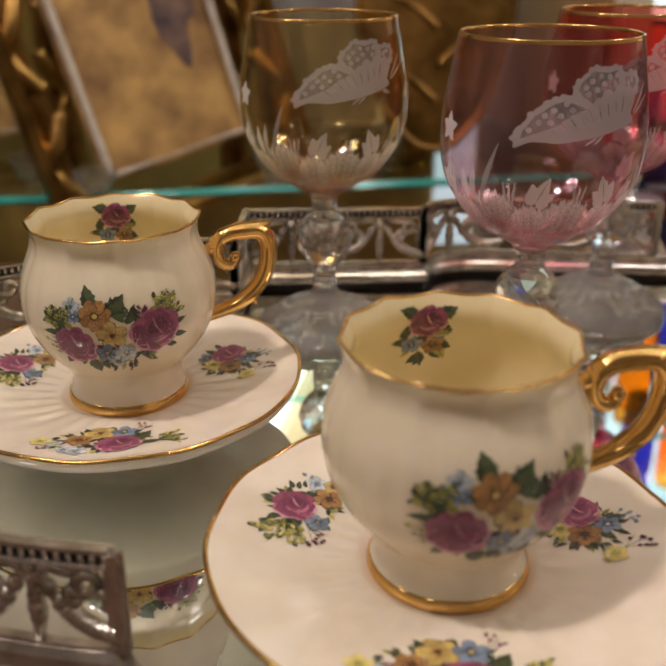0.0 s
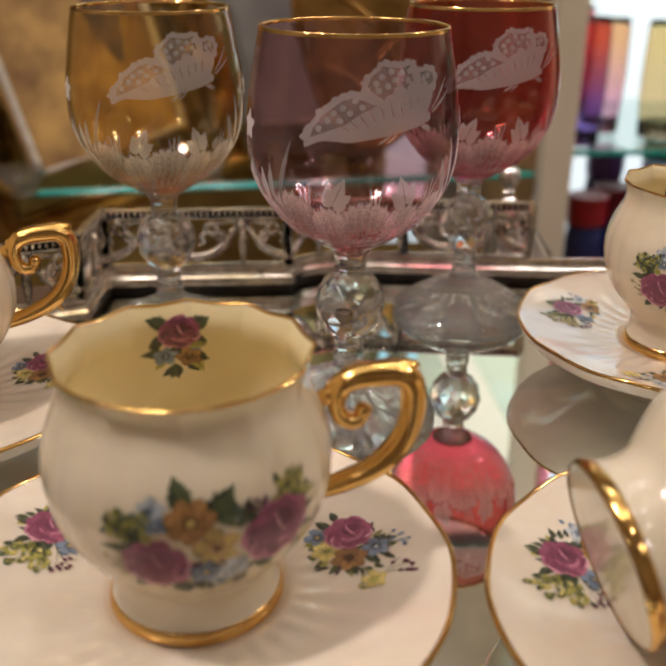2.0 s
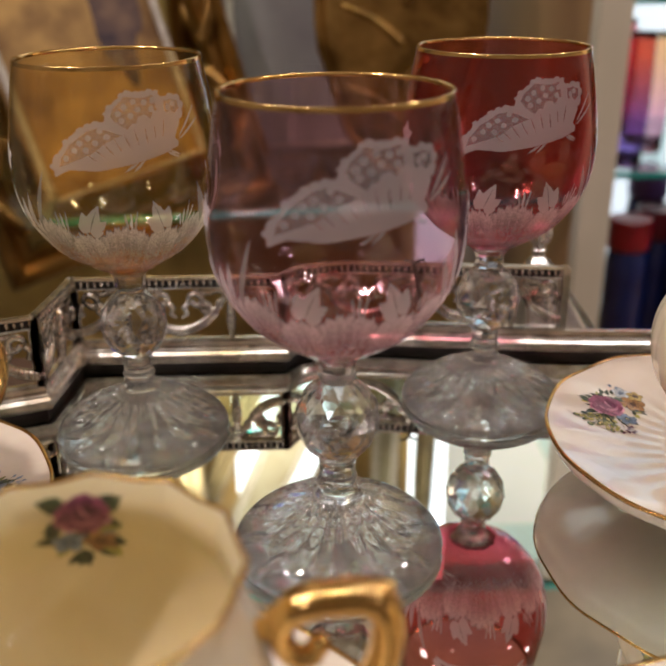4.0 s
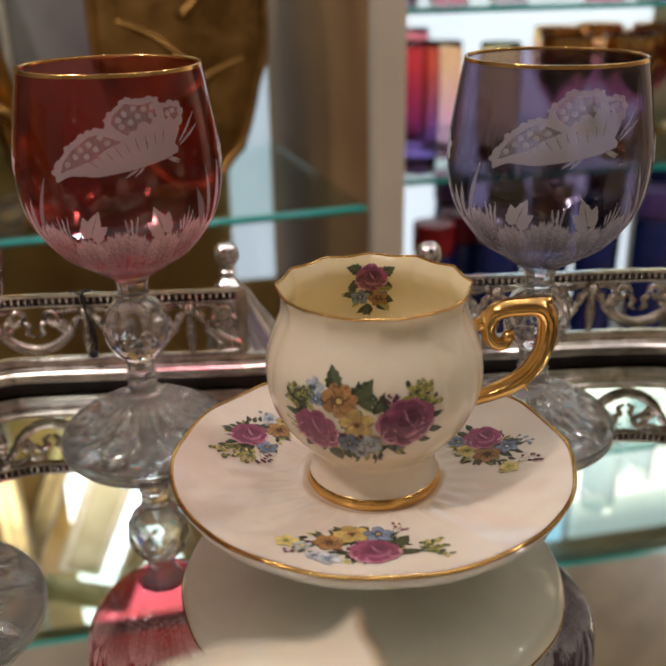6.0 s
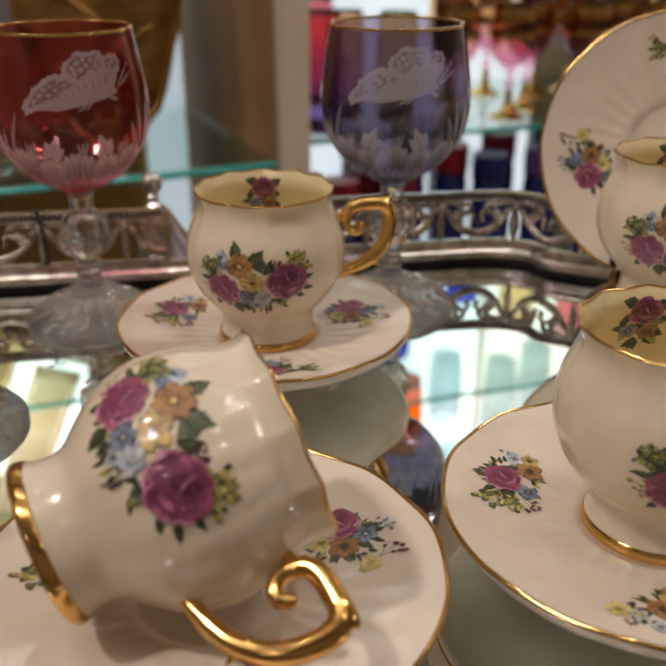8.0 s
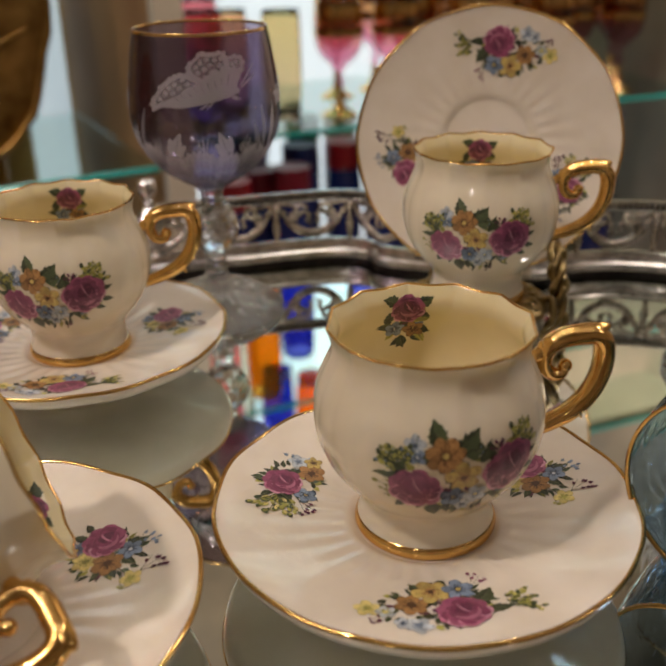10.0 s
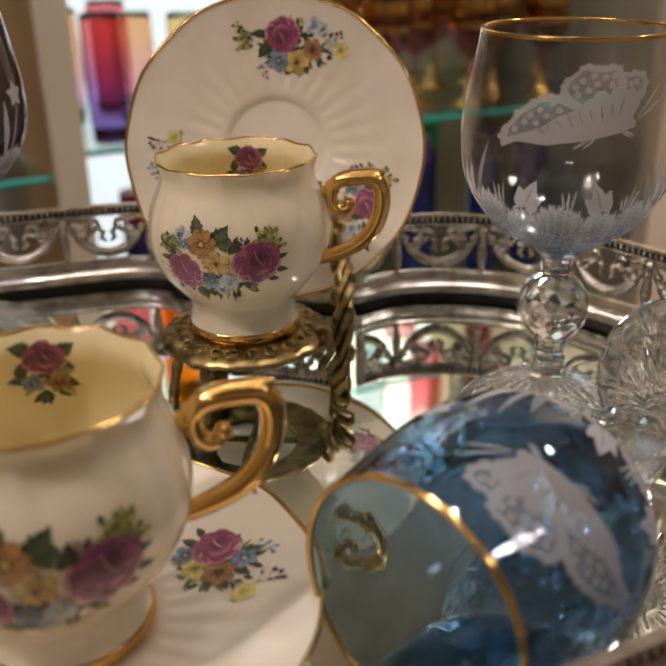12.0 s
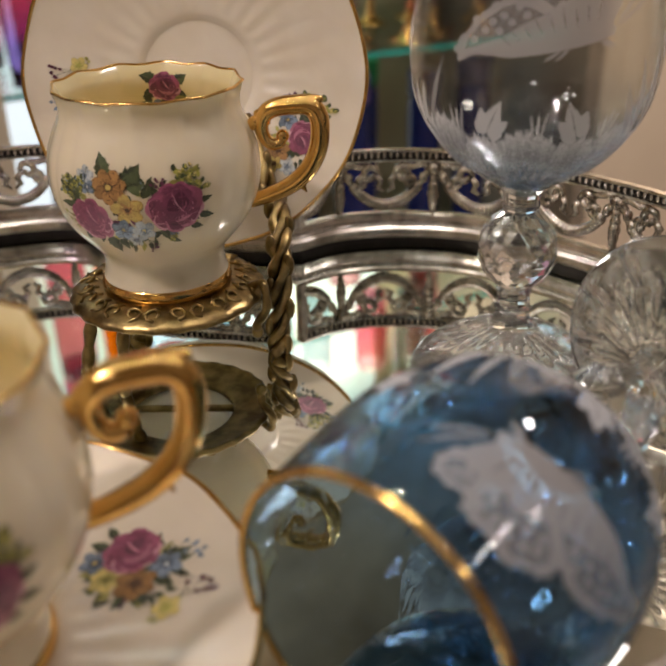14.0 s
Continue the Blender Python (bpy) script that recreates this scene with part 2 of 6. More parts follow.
TARNISHED = silver("tarnished_silver", (0.86, 0.81, 0.72), (0.24, 0.205, 0.165))
BRIGHT_SILVER = silver("polished_silver", (0.88, 0.86, 0.83), (0.66, 0.63, 0.60))
MIRROR_GLASS = looking_glass()
CRYSTAL = crystal("lead_crystal")
FROST = frosted("ground_glass", (0.82, 0.78, 0.77), 0.46)
FROST_THIN = frosted("ground_glass_thin", (0.75, 0.72, 0.72), 0.26)
FROST_LEVELS = [frosted("ground_glass_bank", (0.95, 0.94, 0.94), cover) for cover in (0.12, 0.26, 0.42, 0.58, 0.74)]
FROST_DOT = frosted("ground_glass_dense", (0.94, 0.93, 0.94), 0.58)
GLASS_TINT = {
    "amber": tinted_glass("amber_glass", (0.99, 0.55, 0.20), (0.97, 0.84, 0.52), 0.076, 0.094, 1.5, True),
    "pink": tinted_glass("rose_glass", (0.97, 0.44, 0.48), (0.93, 0.69, 0.73), 0.076, 0.104, 1.5, True),
    "red": tinted_glass("ruby_glass", (0.95, 0.36, 0.50), (0.90, 0.31, 0.26), 0.075, 0.125, 1.5, True),
    "purple": tinted_glass("violet_glass", (0.37, 0.34, 0.45), (0.43, 0.36, 0.46), 0.075, 0.125, 1.5, True),
    "clear": tinted_glass("pale_blue_glass", (0.48, 0.62, 0.80), (0.93, 0.93, 0.90), 0.076, 0.108, 1.5, True),
    "blue": tinted_glass("teal_blue_glass", (0.25, 0.46, 0.72), (0.44, 0.60, 0.75), 0.075, 0.130, 1.5, True, True),
}
INK = {
    "rose": print_ink("ink_rose", (0.135, 0.026, 0.062), 0.25),
    "rose_dark": print_ink("ink_rose_dark", (0.080, 0.012, 0.034), 0.25),
    "rose_mid": print_ink("ink_rose_mid", (0.195, 0.038, 0.085), 0.2),
    "rose_pink": print_ink("ink_rose_pink", (0.250, 0.060, 0.115), 0.2),
    "rose_light": print_ink("ink_rose_light", (0.40, 0.135, 0.205), 0.2),
    "rose_pale": print_ink("ink_rose_pale", (0.55, 0.26, 0.33), 0.2),
    "leaf": print_ink("ink_leaf", (0.050, 0.066, 0.027), 0.4),
    "leaf_dark": print_ink("ink_leaf_dark", (0.028, 0.034, 0.015), 0.3),
    "leaf_light": print_ink("ink_leaf_light", (0.30, 0.28, 0.06), 0.35),
    "leaf_vein": print_ink("ink_leaf_vein", (0.12, 0.12, 0.06), 0.2),
    "yellow": print_ink("ink_yellow", (0.49, 0.36, 0.105), 0.2),
    "yellow_pale": print_ink("ink_yellow_pale", (0.64, 0.52, 0.18), 0.15),
    "orange": print_ink("ink_orange", (0.31, 0.16, 0.052), 0.25),
    "brown": print_ink("ink_brown", (0.080, 0.033, 0.012), 0.25),
    "blue": print_ink("ink_blue", (0.17, 0.22, 0.29), 0.3),
    "blue_dark": print_ink("ink_blue_dark", (0.030, 0.045, 0.08), 0.25),
    "blue_pale": print_ink("ink_blue_pale", (0.42, 0.45, 0.455), 0.2),
    "plum": print_ink("ink_plum", (0.11, 0.025, 0.058), 0.25),
}
INNER_WALL = tinted_glass("inner_glass_wall", (0.985, 0.985, 0.985), gloss=0.9, cut=True)
INNER_BENT = tinted_glass("inner_bent_glass_wall", (0.97, 0.985, 0.99), gloss=1.2, cut=True, bend=True)
SHELF_GLASS = tinted_glass("shelf_glass", (0.88, 0.95, 0.92), gloss=1.0)
SHELF_EDGE = plain("shelf_glass_edge", (0.02, 0.30, 0.26), 0.15, 0.0, (0.03, 0.38, 0.33), 12.0)
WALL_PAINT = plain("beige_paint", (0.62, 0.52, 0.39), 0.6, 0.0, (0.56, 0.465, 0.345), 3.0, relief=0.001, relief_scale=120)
WEST_BACK = plain("ochre_lacquer", (0.50, 0.31, 0.09), 0.45, 0.0, (0.28, 0.165, 0.05), 6.0)
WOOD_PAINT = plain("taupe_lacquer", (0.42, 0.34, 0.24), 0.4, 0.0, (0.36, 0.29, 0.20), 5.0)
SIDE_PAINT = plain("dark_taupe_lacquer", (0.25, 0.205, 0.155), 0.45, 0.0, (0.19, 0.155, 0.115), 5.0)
CEILING_PAINT = plain("ceiling_paint", (0.70, 0.67, 0.62), 0.7, 0.0, (0.64, 0.61, 0.56), 4.0)
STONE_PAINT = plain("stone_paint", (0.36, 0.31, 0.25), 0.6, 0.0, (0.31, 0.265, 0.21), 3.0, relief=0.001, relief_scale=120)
FLOOR_WOOD = plain("floor_wood", (0.20, 0.14, 0.09), 0.4, 0.0, (0.14, 0.095, 0.06), 7.0)
TABLE_WOOD = plain("dark_table_wood", (0.09, 0.05, 0.03), 0.35, 0.0, (0.055, 0.03, 0.02), 20.0)
LIGHT_PANEL = glow("backlit_panel", (0.84, 0.94, 1.0), 0.90)
BLUE_PANEL = glow("blue_backlit_panel", (0.34, 0.69, 1.0), 1.0)
DIM_STRIP = glow("dim_lit_strip", (0.72, 0.90, 1.0), 0.55)
BRIGHT_STRIP = glow("bright_lit_strip", (0.92, 0.96, 1.0), 2.2)
DIVIDER_WOOD = plain("brown_lacquer", (0.36, 0.20, 0.085), 0.65, 0.0, (0.28, 0.15, 0.062), 5.0)
FASCIA_WOOD = plain("ochre_wood", (0.29, 0.22, 0.13), 0.4, 0.0, (0.19, 0.14, 0.08), 9.0)
BLACK_THREAD = plain("black_cotton", (0.012, 0.011, 0.011), 0.8)
# near-black metal; at the mirror edge its colour stands in for shade
DARK_GAP = plain("dark_gap_metal", (0.035, 0.030, 0.026), 0.5, 0.6, (0.02, 0.017, 0.015), 60.0)


# ---- mesh helpers ----
def part(name, bm, material, parent=None, label="", smooth=True):
    me = bpy.data.meshes.new(name)
    bm.to_mesh(me)
    bm.free()
    for m in (material if isinstance(material, (list, tuple)) else [material]):
        me.materials.append(m)
    if smooth:
        me.polygons.foreach_set("use_smooth", [True] * len(me.polygons))
    ob = new(name, me)
    if parent:
        ob.parent = parent
    if label:
        tagged(ob, label)
    return ob


def thing(name, label, category, group="", kind=""):
    return tagged(new(name), label, category, group, kind)


def grid_faces(bm, rows, close_u=True, close_v=False, mat_index=0):
    """Quads between rows of vertices."""
    n = len(rows[0])
    for a, b in zip(rows, rows[1:] + ([rows[0]] if close_v else [])):
        for i in range(n if close_u else n - 1):
            j = (i + 1) % n
            f = bm.faces.new((a[i], a[j], b[j], b[i]))
            f.material_index = mat_index


def lathe(profile, n=64, shape=None, caps=(False, False)):
    """A turned form from (radius, height) pairs; shape(angle, r, z, k) may alter a point."""
    bm = bmesh.new()
    rows = []
    for k, (r, z) in enumerate(profile):
        row = []
        for i in range(n):
            a = 2 * math.pi * i / n
            rr, zz = shape(a, r, z, k) if shape else (r, z)
            row.append(bm.verts.new((rr * math.cos(a), rr * math.sin(a), zz)))
        rows.append(row)
    grid_faces(bm, rows)
    if caps[0]:
        bm.faces.new(rows[0][::-1])
    if caps[1]:
        bm.faces.new(rows[-1])
    return bm


def smooth_profile(points, steps=4):
    """Catmull-Rom through (r, z) points."""
    out = []
    p = [Vector((*q, 0)) for q in points]
    for i in range(len(p) - 1):
        a, b, c, d = p[max(i - 1, 0)], p[i], p[i + 1], p[min(i + 2, len(p) - 1)]
        for s in range(steps):
            t = s / steps
            q = 0.5 * (2 * b + (c - a) * t + (2 * a - 5 * b + 4 * c - d) * t * t + (3 * b - a - 3 * c + d) * t ** 3)
            out.append((q.x, q.y))
    out.append(tuple(points[-1]))
    return out


def spline(points, steps=8):
    p = [Vector(q) for q in points]
    out = []
    for i in range(len(p) - 1):
        a, b, c, d = p[max(i - 1, 0)], p[i], p[i + 1], p[min(i + 2, len(p) - 1)]
        for s in range(steps):
            t = s / steps
            out.append(0.5 * (2 * b + (c - a) * t + (2 * a - 5 * b + 4 * c - d) * t * t + (3 * b - a - 3 * c + d) * t ** 3))
    out.append(p[-1])
    return out


def tube(bm, path, radii, n=10, closed=False, flat=1.0, up=None):
    """A round bar along a path; radii one number or one for each point."""
    m = len(path)
    rows = []
    side = None
    for i, p in enumerate(path):
        if closed:
            t = path[(i + 1) % m] - path[i - 1]
        else:
            t = path[min(i + 1, m - 1)] - path[max(i - 1, 0)]
        t = t.normalized() if t.length > 1e-9 else Vector((0, 0, 1))
        if side is None:
            ref = Vector(up) if up else (Vector((0, 0, 1)) if abs(t.z) < 0.9 else Vector((1, 0, 0)))
            side = t.cross(ref).normalized()
        else:
            side = (side - t * side.dot(t)).normalized()
        other = t.cross(side)
        r = radii[i] if isinstance(radii, (list, tuple)) else radii
        rows.append([bm.verts.new(p + side * (r * math.cos(2 * math.pi * k / n)) + other * (flat * r * math.sin(2 * math.pi * k / n)))
                     for k in range(n)])
    grid_faces(bm, rows, True, closed)
    if not closed:
        bm.faces.new(rows[0][::-1])
        bm.faces.new(rows[-1])


def ball(bm, centre, r, u=8, v=6, squash=1.0):
    c = Vector(centre)
    top, bot = bm.verts.new(c + Vector((0, 0, r * squash))), bm.verts.new(c - Vector((0, 0, r * squash)))
    rows = []
    for i in range(1, v):
        a = math.pi * i / v
        rows.append([bm.verts.new(c + Vector((r * math.sin(a) * math.cos(2 * math.pi * k / u), r * math.sin(a) * math.sin(2 * math.pi * k / u),
                                              r * squash * math.cos(a)))) for k in range(u)])
    grid_faces(bm, rows[::-1])
    for k in range(u):
        bm.faces.new((rows[0][k], rows[0][(k + 1) % u], top))
        bm.faces.new((rows[-1][(k + 1) % u], rows[-1][k], bot))


def box(bm, lo, hi, bevel=0.0):
    geo = bmesh.ops.create_cube(bm, size=1.0)
    lo, hi = Vector(lo), Vector(hi)
    for v in geo["verts"]:
        v.co = Vector((lo[i] + (v.co[i] + 0.5) * (hi[i] - lo[i]) for i in range(3)))
    if bevel:
        bmesh.ops.bevel(bm, geom=list({e for v in geo["verts"] for e in v.link_edges}), offset=bevel, segments=2, affect="EDGES")


# ---- printed flowers ----
class Print:
    """Flat petals and leaves laid on a curved surface; at(u, v, lift) gives the place."""
    def __init__(self, at, inks):
        self.bm, self.at, self.inks, self.lift, self.step, self.rnd = bmesh.new(), at, inks, 0.00006, 0.0000003, random.Random(4)

    def patch(self, outline, ink):
        self.lift += self.step
        cu = sum(p[0] for p in outline) / len(outline)
        cv = sum(p[1] for p in outline) / len(outline)
        size = max(abs(p[0] - cu) + abs(p[1] - cv) for p in outline)
        rings = max(1, min(12, round(size / 0.00075)))
        mid = self.bm.verts.new(self.at(cu, cv, self.lift))
        k = self.inks.index(ink)
        last = None
        for r in range(1, rings + 1):
            f = r / rings
            row = [self.bm.verts.new(self.at(cu + (u - cu) * f, cv + (v - cv) * f, self.lift)) for u, v in outline]
            n = len(row)
            for i in range(n):
                j = (i + 1) % n
                face = self.bm.faces.new((mid, row[i], row[j])) if last is None else self.bm.faces.new((last[i], row[i], row[j], last[j]))
                face.material_index = k
            last = row

    def ellipse(self, u, v, a, b, turn, ink, wobble=0.0):
        n = max(10, min(56, round(6.3 * max(a, b) / 0.0005)))
        c, s = math.cos(turn), math.sin(turn)
        ph = self.rnd.uniform(0, 6)
        pts = []
        for i in range(n):
            t = 2 * math.pi * i / n
            k = 1 + wobble * math.sin(3 * t + ph) + 0.6 * wobble * math.sin(5 * t + 2 * ph)
            pts.append((u + k * (c * a * math.cos(t) - s * b * math.sin(t)), v + k * (s * a * math.cos(t) + c * b * math.sin(t))))
        self.patch(pts, ink)

    def leaf(self, u, v, length, width, turn, ink="leaf", vein=True):
        """A pointed, toothed leaf with a pale vein and one half darker."""
        c, s = math.cos(turn), math.sin(turn)
        bend = self.rnd.uniform(-0.12, 0.12) * length
        ts = (0.0, 0.12, 0.28, 0.34, 0.5, 0.56, 0.72, 0.78, 0.9, 1.0)
        tooth = (0, 0.9, 1.12, 0.86, 1.12, 0.84, 1.1, 0.8, 0.9, 0)

        def put(x, y):
            y += bend * math.sin(math.pi * x / length)
            return (u + c * x - s * y, v + s * x + c * y)
        side = [(length * t, width * math.sin(math.pi * max(t, 1e-6) ** 0.75) * k) for t, k in zip(ts, tooth)]
        self.patch([put(x, y) for x, y in side] + [put(x, -y) for x, y in side[-2:0:-1]], ink)
        if vein and length > 0.0040:
            if ink == "leaf":
                self.patch([put(x, y * 0.92) for x, y in side] + [put(length * t, 0.0) for t in (0.75, 0.5, 0.25)], "leaf_dark")
            self.patch([put(length * 0.05, 0), put(length * 0.5, 0.035 * length), put(length * 0.9, 0), put(length * 0.5, -0.02 * length)], "leaf_vein")

    def stem(self, pts, width, ink):
        for (u0, v0), (u1, v1) in zip(pts, pts[1:]):
            d = math.hypot(u1 - u0, v1 - v0)
            du, dv = -(v1 - v0) / d * width / 2, (u1 - u0) / d * width / 2
            self.patch([(u0 + du, v0 + dv), (u1 + du, v1 + dv), (u1 - du, v1 - dv), (u0 - du, v0 - dv)], ink)

    def arc(self, u, v, r, a0, a1, width, ink, n=8):
        outer, inner = [], []
        for i in range(n + 1):
            t = a0 + (a1 - a0) * i / n
            w = width * math.sin(math.pi * i / n)
            outer.append((u + (r + w / 2) * math.cos(t), v + (r + w / 2) * math.sin(t)))
            inner.append((u + (r - w / 2) * math.cos(t), v + (r - w / 2) * math.sin(t)))
        self.lift += self.step
        k = self.inks.index(ink)
        a = [self.bm.verts.new(self.at(*p, self.lift)) for p in outer]
        b = [self.bm.verts.new(self.at(*p, self.lift)) for p in inner]
        for i in range(n):
            self.bm.faces.new((a[i], b[i], b[i + 1], a[i + 1])).material_index = k

    def rose(self, u, v, s, dark=False, turn=0.0, flat=0.84):
        """A full rose: broad outer petals with pale turned edges, a cupped dark heart with a few light folds."""
        self.step = 0.0000016
        outer, inner, heart = ("rose_pink", "rose", "rose_dark") if dark else ("rose_pink", "rose_mid", "rose")
        rnd = random.Random(int(turn * 10) + 3)

        def spot(r, t):
            return u + r * s * math.cos(t), v + flat * r * s * math.sin(t)
        # ragged outer petals, each with a pale turned edge and a shaded root
        for i in range(9):
            t = 1.9 + 0.70 * i + rnd.uniform(-0.15, 0.15) + 0.3 * turn
            low = math.sin(t) < 0.2
            r, w = rnd.uniform(0.60, 0.70), rnd.uniform(0.34, 0.44) * s
            x, y = spot(r, t)
            self.ellipse(x, y, w, 0.32 * s, t + 1.57, ("rose_pale" if i % 3 == 0 else "rose_light") if low else outer, 0.08)
            x, y = spot(r - 0.07, t + rnd.uniform(-0.08, 0.08))
            self.ellipse(x, y, w * 0.92, 0.29 * s, t + 1.57, outer if i % 2 else inner, 0.08)
            x, y = spot(r - 0.20, t)
            self.ellipse(x, y, w * 0.80, 0.22 * s, t + 1.57, inner, 0.08)
        # the cupped heart, deep in the middle, with a broad pale fold under it and a second one across
        x, y = u + 0.04 * s, v + 0.06 * flat * s
        self.ellipse(x, y, 0.60 * s, 0.50 * s, 0.4, inner, 0.05)
        self.arc(x + 0.01 * s, y + 0.04 * s, 0.50 * s, 3.5, 6.5, 0.20 * s, "rose_light", 14)
        self.ellipse(x + 0.02 * s, y + 0.10 * s, 0.47 * s, 0.40 * s, 0.5, inner, 0.05)
        self.ellipse(x + 0.05 * s, y + 0.13 * s, 0.37 * s, 0.31 * s, 0.5, heart, 0.08)
        self.arc(x + 0.62 * s, y + 0.42 * s, 0.74 * s, 2.95, 4.25, 0.085 * s, "rose_light", 10)
        self.arc(x + 0.64 * s, y + 0.42 * s, 0.72 * s, 3.1, 4.1, 0.040 * s, "rose_pale", 10)
        self.arc(x + 0.04 * s, y + 0.10 * s, 0.26 * s, 4.6, 6.6, 0.06 * s, outer, 8)
        self.arc(x - 0.10 * s, y + 0.02 * s, 0.46 * s, 1.5, 2.9, 0.07 * s, outer, 8)
        self.arc(x + 0.02 * s, y - 0.12 * s, 0.56 * s, 3.9, 5.5, 0.035 * s, heart, 8)

    def bloom(self, u, v, s, petal, heart, turn=0.0, n=5, line="brown"):
        s *= 1.28
        self.step = 0.0000010
        for i in range(n):
            t = turn + 2 * math.pi * i / n
            x, y = u + 0.56 * s * math.cos(t), v + 0.56 * s * math.sin(t)
            self.ellipse(x, y, 0.47 * s, 0.39 * s, t, line, 0.05)
            self.ellipse(x + 0.02 * s * math.cos(t), y + 0.02 * s * math.sin(t), 0.445 * s, 0.36 * s, t, petal, 0.06)
            self.stem([(u + 0.2 * s * math.cos(t), v + 0.2 * s * math.sin(t)), (u + 0.58 * s * math.cos(t + 0.1), v + 0.58 * s * math.sin(t + 0.1))], 0.05 * s, line)
            for d in (-0.26, 0.26):
                self.stem([(u + 0.22 * s * math.cos(t + d), v + 0.22 * s * math.sin(t + d)), (u + 0.50 * s * math.cos(t + d), v + 0.50 * s * math.sin(t + d))], 0.06 * s, line)
        self.ellipse(u, v, 0.27 * s, 0.25 * s, 0, line)
        self.ellipse(u, v, 0.17 * s, 0.17 * s, 0, heart)
        for i in range(3):
            self.ellipse(u + 0.24 * s * math.cos(2.1 * i + turn), v + 0.24 * s * math.sin(2.1 * i + turn), 0.05 * s, 0.05 * s, 0, "leaf_dark")

    def feather(self, u, v, s, turn, inks=("leaf_light", "yellow_pale", "leaf_light", "leaf"), seed=1):
        """A fluffy sprig: fine stems with clusters of small buds."""
        rnd = random.Random(seed)
        for k in range(6):
            t = turn + (k - 2.5) * 0.30
            ln = s * rnd.uniform(0.75, 1.1)
            end = (u + ln * math.cos(t), v + ln * math.sin(t))
            self.stem([(u, v), end], 0.00022, "leaf")
            for i in range(7):
                f = 0.35 + 0.65 * i / 6
                d = rnd.uniform(-0.14, 0.14) * s
                x, y = u + f * ln * math.cos(t) - d * math.sin(t), v + f * ln * math.sin(t) + d * math.cos(t)
                r = s * rnd.uniform(0.06, 0.11)
                self.ellipse(x, y, r * 1.25, r * 0.85, t + rnd.uniform(-1, 1), "leaf" if i % 3 == 0 else "leaf_light")
                self.ellipse(x + 0.2 * r, y + 0.3 * r, r * 0.8, r * 0.5, t + rnd.uniform(-1, 1), inks[(i + k) % len(inks)])

    def buds(self, u, v, s, turn, ink="plum", seed=1, n=6):
        """A thin twig with small buds."""
        rnd = random.Random(seed)
        for k in range(3):
            t = turn + (k - 1) * 0.45
            self.stem([(u, v), (u + s * 0.9 * math.cos(t), v + s * 0.9 * math.sin(t))], 0.00020, "leaf")
        for i in range(n):
            t = turn + rnd.uniform(-0.6, 0.6)
            d = s * rnd.uniform(0.45, 1.05)
            self.leaf(u + d * math.cos(t), v + d * math.sin(t), s * 0.24, s * 0.085, t + rnd.uniform(-0.9, 0.9), ink, False)

    def fringe(self, u, v, a, b, count, seed, inks=("leaf", "leaf", "leaf_light", "leaf_dark")):
        """Small leaves that peep out all round a bouquet."""
        rnd = random.Random(seed)
        for i in range(count):
            t = 2 * math.pi * (i + rnd.uniform(-0.3, 0.3)) / count
            k = rnd.uniform(0.72, 1.0)
            self.leaf(u + a * k * math.cos(t), v + b * k * math.sin(t), rnd.uniform(0.0030, 0.0054), rnd.uniform(0.0007, 0.0013), t + rnd.uniform(-0.6, 0.6), inks[i % len(inks)])

    def filling(self, u, v, a, b, count, seed):
        """Dark small leaves packed between the flowers."""
        rnd = random.Random(seed)
        for i in range(count):
            t, k = rnd.uniform(0, 6.283), math.sqrt(rnd.random()) * 0.9
            self.leaf(u + a * k * math.cos(t), v + b * k * math.sin(t), rnd.uniform(0.0030, 0.0055), rnd.uniform(0.0009, 0.0016), rnd.uniform(0, 6.283), ("leaf", "leaf_dark", "leaf", "leaf_light", "plum", "blue")[i % 6])

    def finish(self, name, parent, label=""):
        return part(name, self.bm, [INK[i] for i in self.inks], parent, label)


INK_LIST = list(INK)


